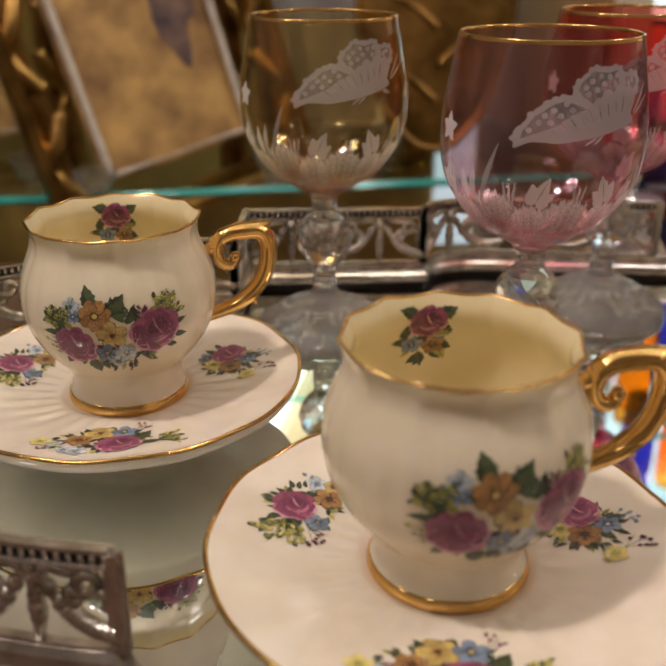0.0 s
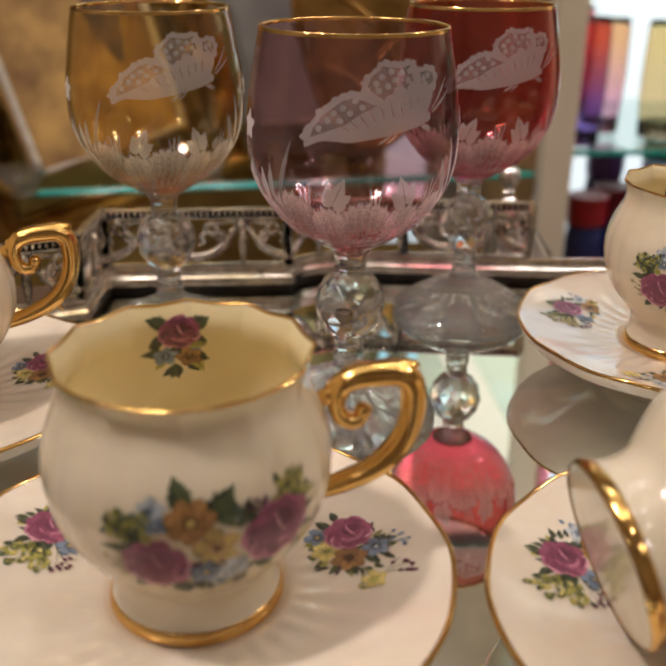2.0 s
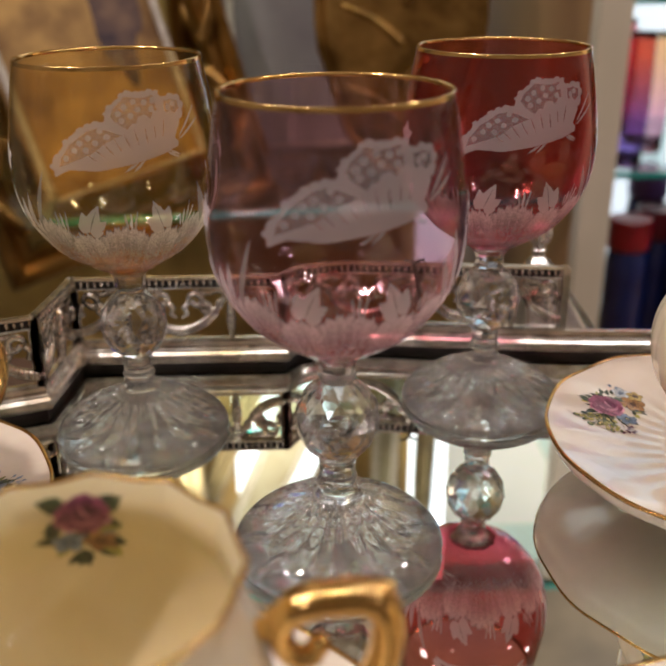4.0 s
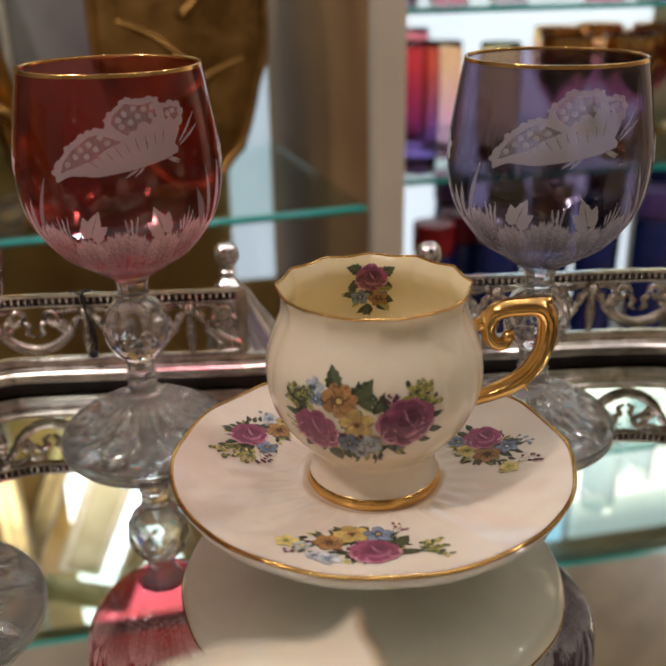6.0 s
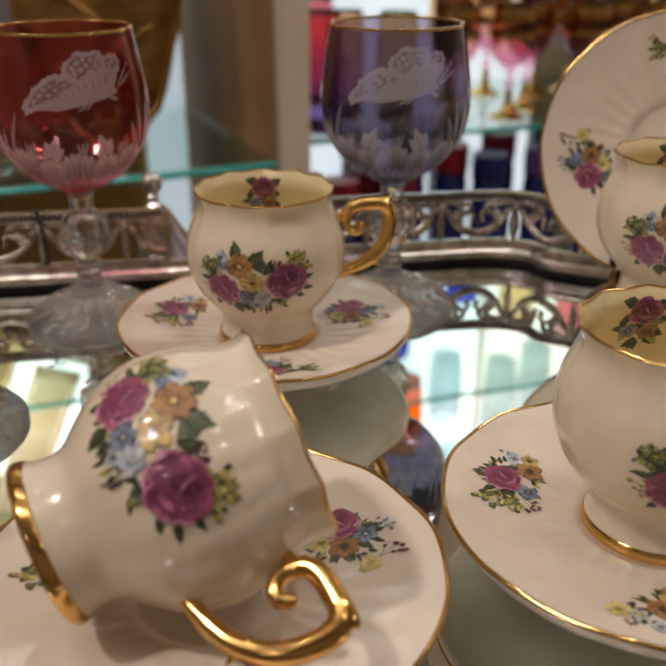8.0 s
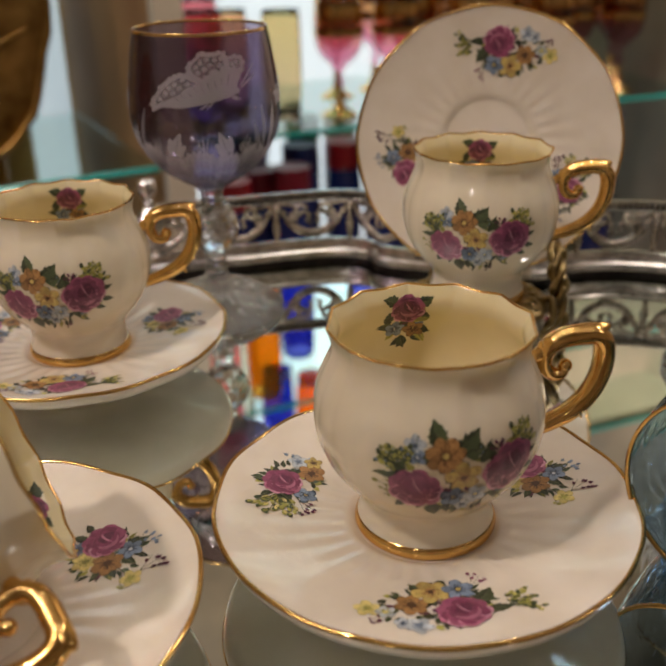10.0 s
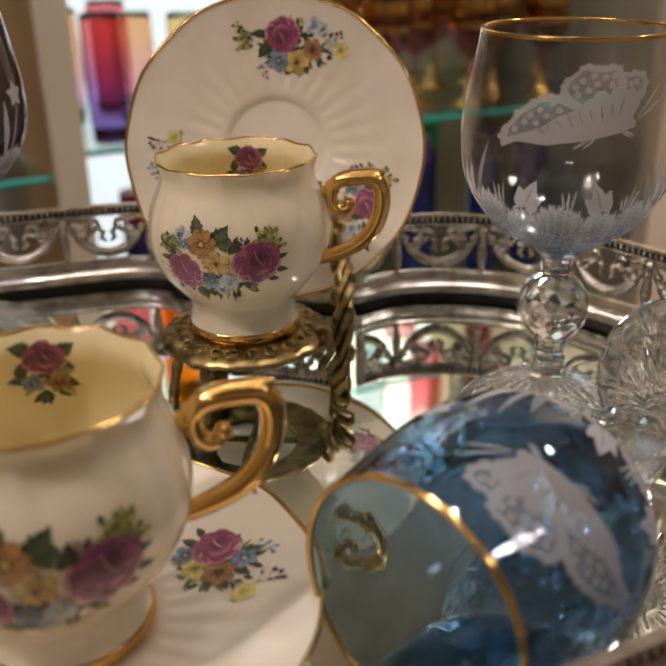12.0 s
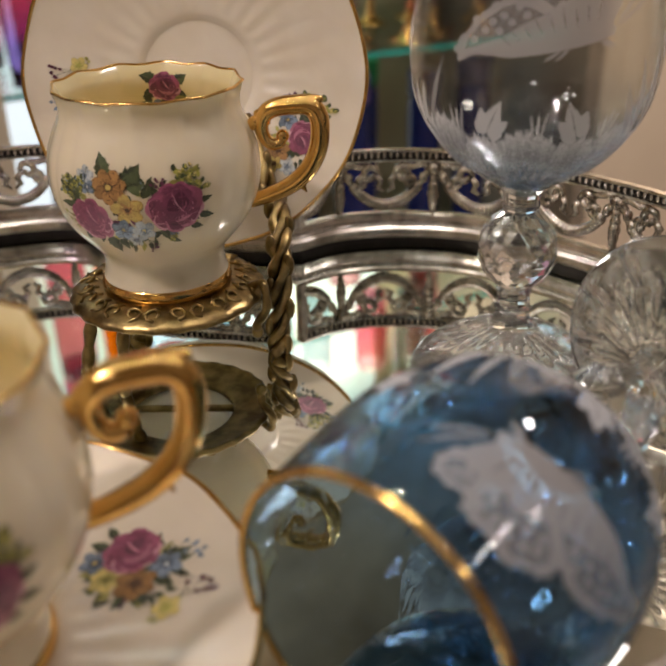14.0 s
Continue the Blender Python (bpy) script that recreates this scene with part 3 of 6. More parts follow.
def cup_bouquet(p):
    p.fringe(-0.003, 0.0355, 0.0215, 0.0115, 44, 3)
    p.filling(-0.003, 0.0360, 0.0190, 0.0110, 46, 2)
    for u, v, ln, w, t in ((-0.0190, 0.0390, 0.0100, 0.0022, 2.60), (-0.0220, 0.0365, 0.0075, 0.0012, 3.05), (-0.0195, 0.0430, 0.0075, 0.0013, 2.45), (-0.0205, 0.0405, 0.0085, 0.0010, 2.2),
                           (-0.0100, 0.0475, 0.0085, 0.0028, 1.80), (-0.0050, 0.0465, 0.0092, 0.0030, 0.72), (-0.0030, 0.0450, 0.0065, 0.0018, 0.25),
                           (-0.0110, 0.0275, 0.0075, 0.0028, -1.45), (-0.0080, 0.0265, 0.0050, 0.0015, -1.2), (0.0190, 0.0345, 0.0062, 0.0013, -0.25), (0.0185, 0.0390, 0.0060, 0.0012, 0.15),
                           (-0.0195, 0.0270, 0.0050, 0.0014, -2.5), (0.0065, 0.0300, 0.0050, 0.0014, -1.0), (-0.0125, 0.0425, 0.0060, 0.0016, 2.3), (0.0020, 0.0415, 0.0060, 0.0016, 1.2)):
        p.leaf(u, v, ln, w, t)
    p.buds(-0.0215, 0.0320, 0.0070, 3.3, "leaf_light", 8)
    p.bloom(-0.0168, 0.0480, 0.0026, "blue_pale", "blue_dark", 0.3, 5, "blue")
    p.bloom(-0.0160, 0.0445, 0.0020, "blue", "blue_pale", 0.9, 4, "blue_dark")
    p.stem([(-0.0155, 0.0420), (-0.0170, 0.0460), (-0.0160, 0.0510)], 0.0003, "leaf")
    p.feather(-0.0195, 0.0400, 0.0085, 2.2, ("leaf", "leaf_light", "leaf", "blue"), 9)
    p.feather(0.0150, 0.0420, 0.0088, 1.05, seed=5)
    p.buds(0.0065, 0.0420, 0.0055, 1.75, "plum", 7, 8)
    p.rose(-0.0165, 0.0330, 0.0084, False, 0.6, 0.92)
    p.rose(0.0118, 0.0376, 0.0098, True, 0.0)
    p.bloom(-0.0083, 0.0452, 0.0044, "orange", "yellow", 0.2, 7)
    p.bloom(-0.0030, 0.0378, 0.0041, "yellow", "brown", 0.5, 5, "orange")
    p.bloom(-0.0055, 0.0302, 0.0032, "blue", "yellow", 0.1, 5, "blue_dark")
    p.bloom(0.0012, 0.0302, 0.0030, "blue_pale", "yellow_pale", 0.7, 5, "blue")
    p.bloom(-0.0020, 0.0262, 0.0020, "blue_pale", "blue", 0.4, 5, "blue_dark")
    p.buds(0.0020, 0.0265, 0.0050, -1.0, "plum", 11, 7)
    p.buds(0.0090, 0.0295, 0.0045, -0.9, "leaf_light", 13, 6)


def inner_bouquet(p):
    for t, ln in ((0.5, 0.0060), (2.65, 0.0060), (3.6, 0.0050), (-0.4, 0.0045)):
        p.leaf(0.0030 * math.cos(t), 0.0610 + 0.0030 * math.sin(t), ln, 0.0019, t)
    p.fringe(0.0, 0.0545, 0.0045, 0.0055, 16, 9)
    p.filling(0.0, 0.0550, 0.0035, 0.0045, 12, 9)
    p.bloom(-0.0030, 0.0535, 0.0023, "blue", "blue_pale", 0.2, 5, "blue_dark")
    p.bloom(0.0022, 0.0530, 0.0024, "orange", "yellow", 0.6)
    p.leaf(-0.0010, 0.0510, 0.0050, 0.0013, -1.4)
    p.rose(0.0002, 0.0608, 0.0056, True, 0.4)


def saucer_front(p):
    x, y = -0.0034, -0.0535
    p.fringe(x - 0.007, y + 0.007, 0.0185, 0.0120, 36, 6)
    p.filling(x - 0.007, y + 0.007, 0.0160, 0.0105, 36, 2)
    for a, b, ln, w, t in ((0.006, 0.006, 0.0100, 0.0034, 0.75), (0.008, 0.001, 0.0095, 0.0022, -0.05), (-0.011, 0.016, 0.0058, 0.0017, 2.0), (-0.017, 0.013, 0.0056, 0.0016, 2.5), (-0.020, 0.007, 0.0060, 0.0015, 2.9), (-0.018, 0.001, 0.0050, 0.0013, 3.6)):
        p.leaf(x + a, y + b, ln, w, t)
    p.feather(x + 0.0155, y + 0.001, 0.0105, 0.30, seed=2)
    p.buds(x + 0.0075, y + 0.0150, 0.0075, 0.85, "rose_mid", 4, 8)
    p.buds(x - 0.0240, y + 0.0040, 0.0070, 3.3, "plum", 6, 8)
    p.bloom(x - 0.0305, y + 0.0095, 0.0036, "yellow_pale", "leaf_light", 0.2, 5, "leaf_light")
    p.bloom(x - 0.0250, y + 0.0065, 0.0028, "blue_pale", "yellow_pale", 0.4, 5, "leaf_light")
    p.bloom(x - 0.0165, y - 0.0030, 0.0036, "blue_pale", "blue", 0.8, 5, "blue")
    p.bloom(x - 0.0210, y - 0.0010, 0.0026, "blue_pale", "blue", 0.2, 5, "blue_dark")
    p.bloom(x - 0.0155, y + 0.0090, 0.0045, "orange", "brown", 0.1, 6)
    p.bloom(x - 0.0070, y + 0.0150, 0.0052, "yellow", "brown", 0.6, 5, "orange")
    p.bloom(x + 0.0025, y + 0.0142, 0.0044, "blue", "yellow", 0.3, 5, "blue_dark")
    p.rose(x, y + 0.001, 0.0096, False, 0.5, 0.95)


def saucer_right(p):
    x, y = 0.0435, 0.0161
    p.fringe(x + 0.000, y - 0.007, 0.0120, 0.0120, 30, 5)
    p.filling(x + 0.000, y - 0.006, 0.0105, 0.0105, 28, 3)
    for a, b, ln, w, t in ((-0.006, 0.004, 0.0065, 0.0018, 2.4), (-0.004, 0.007, 0.0055, 0.0015, 1.8), (-0.008, -0.004, 0.0065, 0.0016, 3.4), (0.004, -0.012, 0.0070, 0.0018, -0.9),
                           (0.000, -0.014, 0.0075, 0.0018, -1.5), (0.009, -0.006, 0.0060, 0.0015, 0.1), (-0.005, -0.014, 0.0060, 0.0015, -2.2)):
        p.leaf(x + a, y + b, ln, w, t)
    p.buds(x + 0.009, y - 0.007, 0.0085, 0.2, "blue", 3, 9)
    p.bloom(x - 0.0080, y - 0.0070, 0.0040, "yellow_pale", "leaf_light", 0.3, 6, "leaf_light")
    p.bloom(x - 0.0010, y - 0.0120, 0.0046, "orange", "brown", 0.2, 6)
    p.bloom(x + 0.0080, y - 0.0090, 0.0036, "blue", "blue_pale", 0.5, 5, "blue_dark")
    p.bloom(x - 0.0105, y + 0.0005, 0.0034, "blue", "yellow", 0.7, 5, "blue_dark")
    p.stem([(x + 0.002, y - 0.016), (x + 0.0055, y - 0.024)], 0.0003, "leaf")
    p.buds(x + 0.002, y - 0.0200, 0.0070, -1.2, "leaf_light", 8, 9)
    p.bloom(x + 0.0055, y - 0.0245, 0.0032, "yellow_pale", "leaf_light", 0.4, 5, "leaf_light")
    p.buds(x + 0.009, y - 0.0225, 0.0085, 0.35, "rose_dark", 12, 9)
    p.rose(x, y, 0.0086, False, 0.2, 0.95)


def saucer_left(p):
    x, y = -0.0439, 0.0250
    p.fringe(x + 0.004, y + 0.001, 0.0120, 0.0110, 28, 7)
    p.filling(x + 0.005, y + 0.001, 0.0105, 0.0095, 26, 4)
    for a, b, ln, w, t in ((-0.002, -0.006, 0.0075, 0.0020, -1.3), (0.004, -0.006, 0.0065, 0.0018, -0.6), (-0.006, -0.005, 0.0060, 0.0015, 3.8), (0.006, 0.005, 0.0060, 0.0015, 1.0),
                           (0.010, 0.000, 0.0060, 0.0015, 0.2), (-0.007, 0.001, 0.0050, 0.0013, 2.8)):
        p.leaf(x + a, y + b, ln, w, t)
    p.buds(x + 0.006, y + 0.008, 0.0105, 1.1, "blue", 21, 10)
    p.bloom(x + 0.0085, y + 0.0135, 0.0032, "blue_pale", "blue", 0.3, 5, "blue")
    p.bloom(x + 0.0125, y + 0.0055, 0.0044, "orange", "brown", 0.2, 6)
    p.bloom(x + 0.0145, y + 0.0120, 0.0030, "yellow", "brown", 0.2)
    p.bloom(x + 0.0075, y - 0.0085, 0.0036, "blue", "yellow", 0.5, 5, "blue_dark")
    p.feather(x - 0.002, y - 0.0065, 0.0135, -1.95, seed=23)
    p.buds(x + 0.004, y - 0.0110, 0.0085, -1.0, "plum", 25, 8)
    p.rose(x, y, 0.0084, False, 0.8, 0.95)


# ---- china ----
CUP_OUT = smooth_profile([(0.0205, 0.0000), (0.0230, 0.0003), (0.0236, 0.0018), (0.0229, 0.0040), (0.0221, 0.0066), (0.0218, 0.0108), (0.0230, 0.0150), (0.0268, 0.0195), (0.0322, 0.0265),
                          (0.0358, 0.0350), (0.0369, 0.0435), (0.0359, 0.0520), (0.0332, 0.0592), (0.0313, 0.0638), (0.0309, 0.0675), (0.0316, 0.0705), (0.0325, 0.0727)], 3)
CUP_IN = smooth_profile([(0.0318, 0.0727), (0.0306, 0.0703), (0.0297, 0.0675), (0.0301, 0.0640), (0.0318, 0.0597), (0.0344, 0.0525), (0.0355, 0.0437), (0.0344, 0.0352), (0.0308, 0.0270), (0.0252, 0.0203),
                         (0.0175, 0.0165), (0.0080, 0.0150), (0.0004, 0.0148)], 3)


def cup_shape(a, r, z, k):
    """Twelve shallow flutes that end in a twelve-cornered lip."""
    s = max(0.0, min(1.0, (z - 0.012) / 0.03))
    lip = max(0.0, min(1.0, (z - 0.058) / 0.012))
    w = (a / (math.pi / 6)) % 1.0 - 0.5
    corner = math.cos(math.pi / 12) / math.cos(w * math.pi / 6)
    flute = 1 + (0.0085 * s * (1 - lip) * (abs(math.cos(12 * a)) - 0.6) if k < len(CUP_OUT) else 0.0)
    edge = 1 + lip * 0.9 * (corner - 1) + lip * 0.010
    return r * flute * edge, z + lip * lip * 0.00030 * math.cos(12 * a)


def radius_at(profile, z):
    for (r0, z0), (r1, z1) in zip(profile, profile[1:]):
        if min(z0, z1) <= z <= max(z0, z1) and abs(z1 - z0) > 1e-9:
            return r0 + (r1 - r0) * (z - z0) / (z1 - z0)
    return profile[-1][0]


def cup_out_at(u, v, lift):
    a, v = -math.pi / 2 + 0.97 * u / 0.0345, v + 0.0024
    r, z = cup_shape(a, radius_at(CUP_OUT[9:], v), v, 0)
    return ((r + lift) * math.cos(a), (r + lift) * math.sin(a), z)


def cup_in_at(u, v, lift):
    a, v = math.pi / 2 - 1.17 * u / 0.0305, 0.0594 + 1.14 * (v - 0.0565)
    r, z = cup_shape(a, radius_at(CUP_IN[:24], v), v, 99)
    return ((r - lift) * math.cos(a), (r - lift) * math.sin(a), z)


HANDLE = [(0.0452, 0.0532), (0.0440, 0.0512), (0.0415, 0.0508), (0.0392, 0.0525), (0.0380, 0.0558), (0.0384, 0.0595), (0.0404, 0.0622), (0.0440, 0.0637), (0.0490, 0.0642), (0.0542, 0.0641),
          (0.0574, 0.0612), (0.0583, 0.0555), (0.0572, 0.0482), (0.0538, 0.0415), (0.0482, 0.0362), (0.0415, 0.0328), (0.0350, 0.0305), (0.0325, 0.0296)]
HANDLE_R = [0.0020, 0.0027, 0.0028, 0.0028, 0.0030, 0.0034, 0.0038, 0.0040, 0.0041, 0.0043, 0.0043, 0.0042, 0.0041, 0.0040, 0.0038, 0.0035, 0.0031, 0.0027]


def make_cup():
    cup = thing("teacup", "cream bone china teacup with rose print, gold handle, on its saucer", "teacup", "tea set cups")
    bm = lathe(CUP_OUT + CUP_IN, 192, cup_shape, (True, True))
    # inner wall takes the china with the bounced light painted in
    for f in bm.faces:
        c = f.calc_center_median()
        f.material_index = int(c.z > 0.0135 and math.hypot(c.x, c.y) < radius_at(CUP_OUT[9:], c.z) - 0.0007)
    body = part("body", bm, [CUP_CHINA, CUP_INSIDE], cup)
    bm = bmesh.new()
    lip = []
    for i in range(144):
        a = 2 * math.pi * i / 144
        r, z = cup_shape(a, 0.0321, 0.0727, 0)
        lip.append(Vector((r * math.cos(a), r * math.sin(a), z)))
    tube(bm, lip, 0.00050, 8, True)
    part("gold_rim", bm, GOLD, body, "thin gold rim line")
    band = [(0.0231, -0.0001), (0.0238, 0.0009), (0.0238, 0.0022), (0.0232, 0.0038), (0.0226, 0.0043), (0.0222, 0.0040)]
    part("gold_foot_band", lathe(smooth_profile(band, 3), 96), GOLD, body, "gold band round the foot")
    bm = bmesh.new()
    pts = spline([(x, 0.0, z) for x, z in HANDLE], 6)
    rad = []
    for i in range(len(pts)):
        f = i / 6
        k = min(int(f), len(HANDLE_R) - 2)
        rad.append(HANDLE_R[k] + (HANDLE_R[k + 1] - HANDLE_R[k]) * (f - k))
    tube(bm, pts, rad, 14, False, 0.82)
    # thumb point, lower spur and the collars on the wall
    tube(bm, spline([(0.0530, 0, 0.0645), (0.0565, 0, 0.0655), (0.0594, 0, 0.0664)], 5), [0.0034, 0.0033, 0.0031, 0.0029, 0.0027, 0.0024, 0.0021, 0.0018, 0.0014, 0.0010, 0.0005], 12)
    tube(bm, spline([(0.0500, 0, 0.0375), (0.0518, 0, 0.0350), (0.0530, 0, 0.0330)], 4), [0.0028, 0.0024, 0.0020, 0.0016, 0.0012, 0.0009, 0.0006, 0.0004, 0.0003], 12)
    tube(bm, spline([(0.0405, 0, 0.0600), (0.0370, 0, 0.0588), (0.0338, 0, 0.0572)], 4), [0.0024, 0.0025, 0.0026, 0.0026, 0.0026, 0.0025, 0.0024, 0.0022, 0.0020], 12)
    ball(bm, (0.0452, 0, 0.0535), 0.0024, 10, 8)
    ball(bm, (0.0372, 0, 0.0612), 0.0018, 10, 8)
    part("handle", bm, GOLD, cup, "gilded scroll handle")
    p = Print(cup_out_at, INK_LIST)
    cup_bouquet(p)
    p.finish("flower_print", body, "printed bouquet of roses")
    p = Print(cup_in_at, INK_LIST)
    inner_bouquet(p)
    p.finish("inner_flower_print", body, "single printed rose inside the wall")
    return cup


def move_transfers(cup, outside, inside):
    """Lay the printed flowers of one cup a little further round its wall, by angles."""
    for piece in cup.children_recursive:
        if outside and piece.name.startswith("flower_print"):
            p = Print(lambda u, v, lift: cup_out_at(u + outside * 0.0345 / 0.97, v, lift), INK_LIST)
            cup_bouquet(p)
        elif inside and piece.name.startswith("inner_flower"):
            p = Print(lambda u, v, lift: cup_in_at(u - inside * 0.0305 / 1.17, v, lift), INK_LIST)
            inner_bouquet(p)
        else:
            continue
        piece.data = piece.data.copy()
        p.bm.to_mesh(piece.data)
        p.bm.free()
        piece.data.polygons.foreach_set("use_smooth", [True] * len(piece.data.polygons))


SAUCER_TOP = smooth_profile([(0.0004, 0.0164), (0.0120, 0.0164), (0.0216, 0.0165), (0.0236, 0.0171), (0.0256, 0.0180), (0.0280, 0.0185), (0.0330, 0.0190), (0.0420, 0.0202), (0.0520, 0.0219), (0.0610, 0.0239),
                             (0.0665, 0.0254), (0.0694, 0.0264)], 4)
SAUCER_UNDER = smooth_profile([(0.0702, 0.0258), (0.0699, 0.0242), (0.0690, 0.0222), (0.0672, 0.0202), (0.0620, 0.0182), (0.0520, 0.0150), (0.0420, 0.0115), (0.0345, 0.0078), (0.0315, 0.0045), (0.0308, 0.0000), (0.0285, 0.0000), (0.0278, 0.0050),
                               (0.0240, 0.0095), (0.0004, 0.0105)], 3)


def saucer_shape(a, r, z, k):
    edge = max(0.0, (r - 0.034) / 0.036)
    rib = max(0.0, min(1.0, (r - 0.0265) / 0.004)) * max(0.0, min(1.0, (0.062 - r) / 0.030)) ** 1.3 if k < len(SAUCER_TOP) else 0.0
    wave = math.cos(12 * a)
    return r * (1 + 0.0030 * edge * edge * wave + 0.004 * edge * edge), z + 0.00022 * rib * math.cos(32 * a + 25 * r) + 0.0004 * edge * edge * wave


def saucer_at(u, v, lift):
    r, a = math.hypot(u, v), math.atan2(v, u)
    z = SAUCER_TOP[-1][1]
    for (r0, z0), (r1, z1) in zip(SAUCER_TOP, SAUCER_TOP[1:]):
        if r0 <= r <= r1:
            z = z0 + (z1 - z0) * (r - r0) / (r1 - r0)
    rr, zz = saucer_shape(a, r, z, 0)
    return (rr * math.cos(a), rr * math.sin(a), zz + lift + 0.00006)


def make_saucer():
    s = thing("saucer", "cream bone china saucer with gold edge and rose prints on mirror", "saucer", "tea set saucers")
    dish = part("dish", lathe(SAUCER_TOP + SAUCER_UNDER, 180, saucer_shape, (True, True)), CHINA, s)
    edge = []
    for i in range(180):
        a = 2 * math.pi * i / 180
        r, z = saucer_shape(a, 0.0698, 0.0261, 0)
        edge.append(Vector((r * math.cos(a), r * math.sin(a), z)))
    bm = bmesh.new()
    tube(bm, edge, 0.00080, 8, True)
    part("gold_edge", bm, GOLD, dish, "thin gold edge line")
    for make, cu, cv in ((saucer_front, -0.0080, -0.0495), (saucer_right, 0.0440, 0.0175), (saucer_left, -0.0439, 0.0250)):
        p = Print(lambda u, v, lift: saucer_at(cu + 0.88 * (u - cu), cv + 0.88 * (v - cv), lift), INK_LIST)
        make(p)
        p.finish("flower_print", dish, "printed spray of flowers")
    return s


# ---- goblets ----
BOWL = smooth_profile([(0.0105, 0.0738), (0.0130, 0.0752), (0.0180, 0.0785), (0.0250, 0.0835), (0.0322, 0.0925), (0.0368, 0.1020), (0.0386, 0.1130), (0.0384, 0.1230), (0.0372, 0.1320),
                       (0.0352, 0.1440), (0.0334, 0.1535)], 4)
BOWL_BASE = [(0.0004, 0.0752), (0.0100, 0.0752)]
BOWL_IN = [(r - 0.0009, z) for r, z in BOWL[::-1] if z > 0.0775] + [(0.0060, 0.0772), (0.0004, 0.0768)]


def bowl_at(u, v, lift):
    """u: distance round the bowl from its front, v: height."""
    r = radius_at(BOWL, v) + lift + 0.0001
    a = -math.pi / 2 + u / 0.038
    return (r * math.cos(a), r * math.sin(a), v)


class Mask:
    """A fine grid of cells over the bowl's wall, painted with ground-glass kinds, then laid on the wall as one sheet."""
    def setup(self, u0, u1, v0, v1, cell):
        nu, nv = int((u1 - u0) / cell), int((v1 - v0) / cell)
        self.u, self.v = np.meshgrid(u0 + (np.arange(nu) + 0.5) * cell, v0 + (np.arange(nv) + 0.5) * cell)
        self.kind = np.full(self.u.shape, -1)
        self.lo, self.cell = (u0, v0), cell
        return self

    def local(self, u, v, turn):
        c, s = math.cos(turn), math.sin(turn)
        du, dv = self.u - u, self.v - v
        return c * du + s * dv, c * dv - s * du

    def ellipse(self, u, v, a, b, turn, kind):
        x, y = self.local(u, v, turn)
        self.kind[(x / a) ** 2 + (y / b) ** 2 < 1] = kind

    def leaf(self, u, v, length, width, turn, kind):
        x, y = self.local(u, v, turn)
        t = np.clip(x / length, 0, 1)
        self.kind[(x > 0) & (x < length) & (np.abs(y) < width * np.sin(math.pi * t ** 0.8))] = kind

    def shape(self, pts, kind):
        inside = np.zeros(self.u.shape, bool)
        for (x0, y0), (x1, y1) in zip(pts, pts[1:] + pts[:1]):
            if y0 != y1:
                cross = ((y0 > self.v) != (y1 > self.v)) & (self.u < (x1 - x0) * (self.v - y0) / (y1 - y0) + x0)
                inside ^= cross
        self.kind[inside] = kind

    def build(self, warp=None):
        bm = bmesh.new()
        verts = {}

        def corner(i, j):
            if (i, j) not in verts:
                verts[i, j] = bm.verts.new(bowl_at(*(warp or tuple)((self.lo[0] + i * self.cell, self.lo[1] + j * self.cell)), 0.00004))
            return verts[i, j]

        for j, i in zip(*np.nonzero(self.kind >= 0)):
            f = bm.faces.new((corner(i, j), corner(i + 1, j), corner(i + 1, j + 1), corner(i, j + 1)))
            f.material_index = int(self.kind[j, i])
        return bm


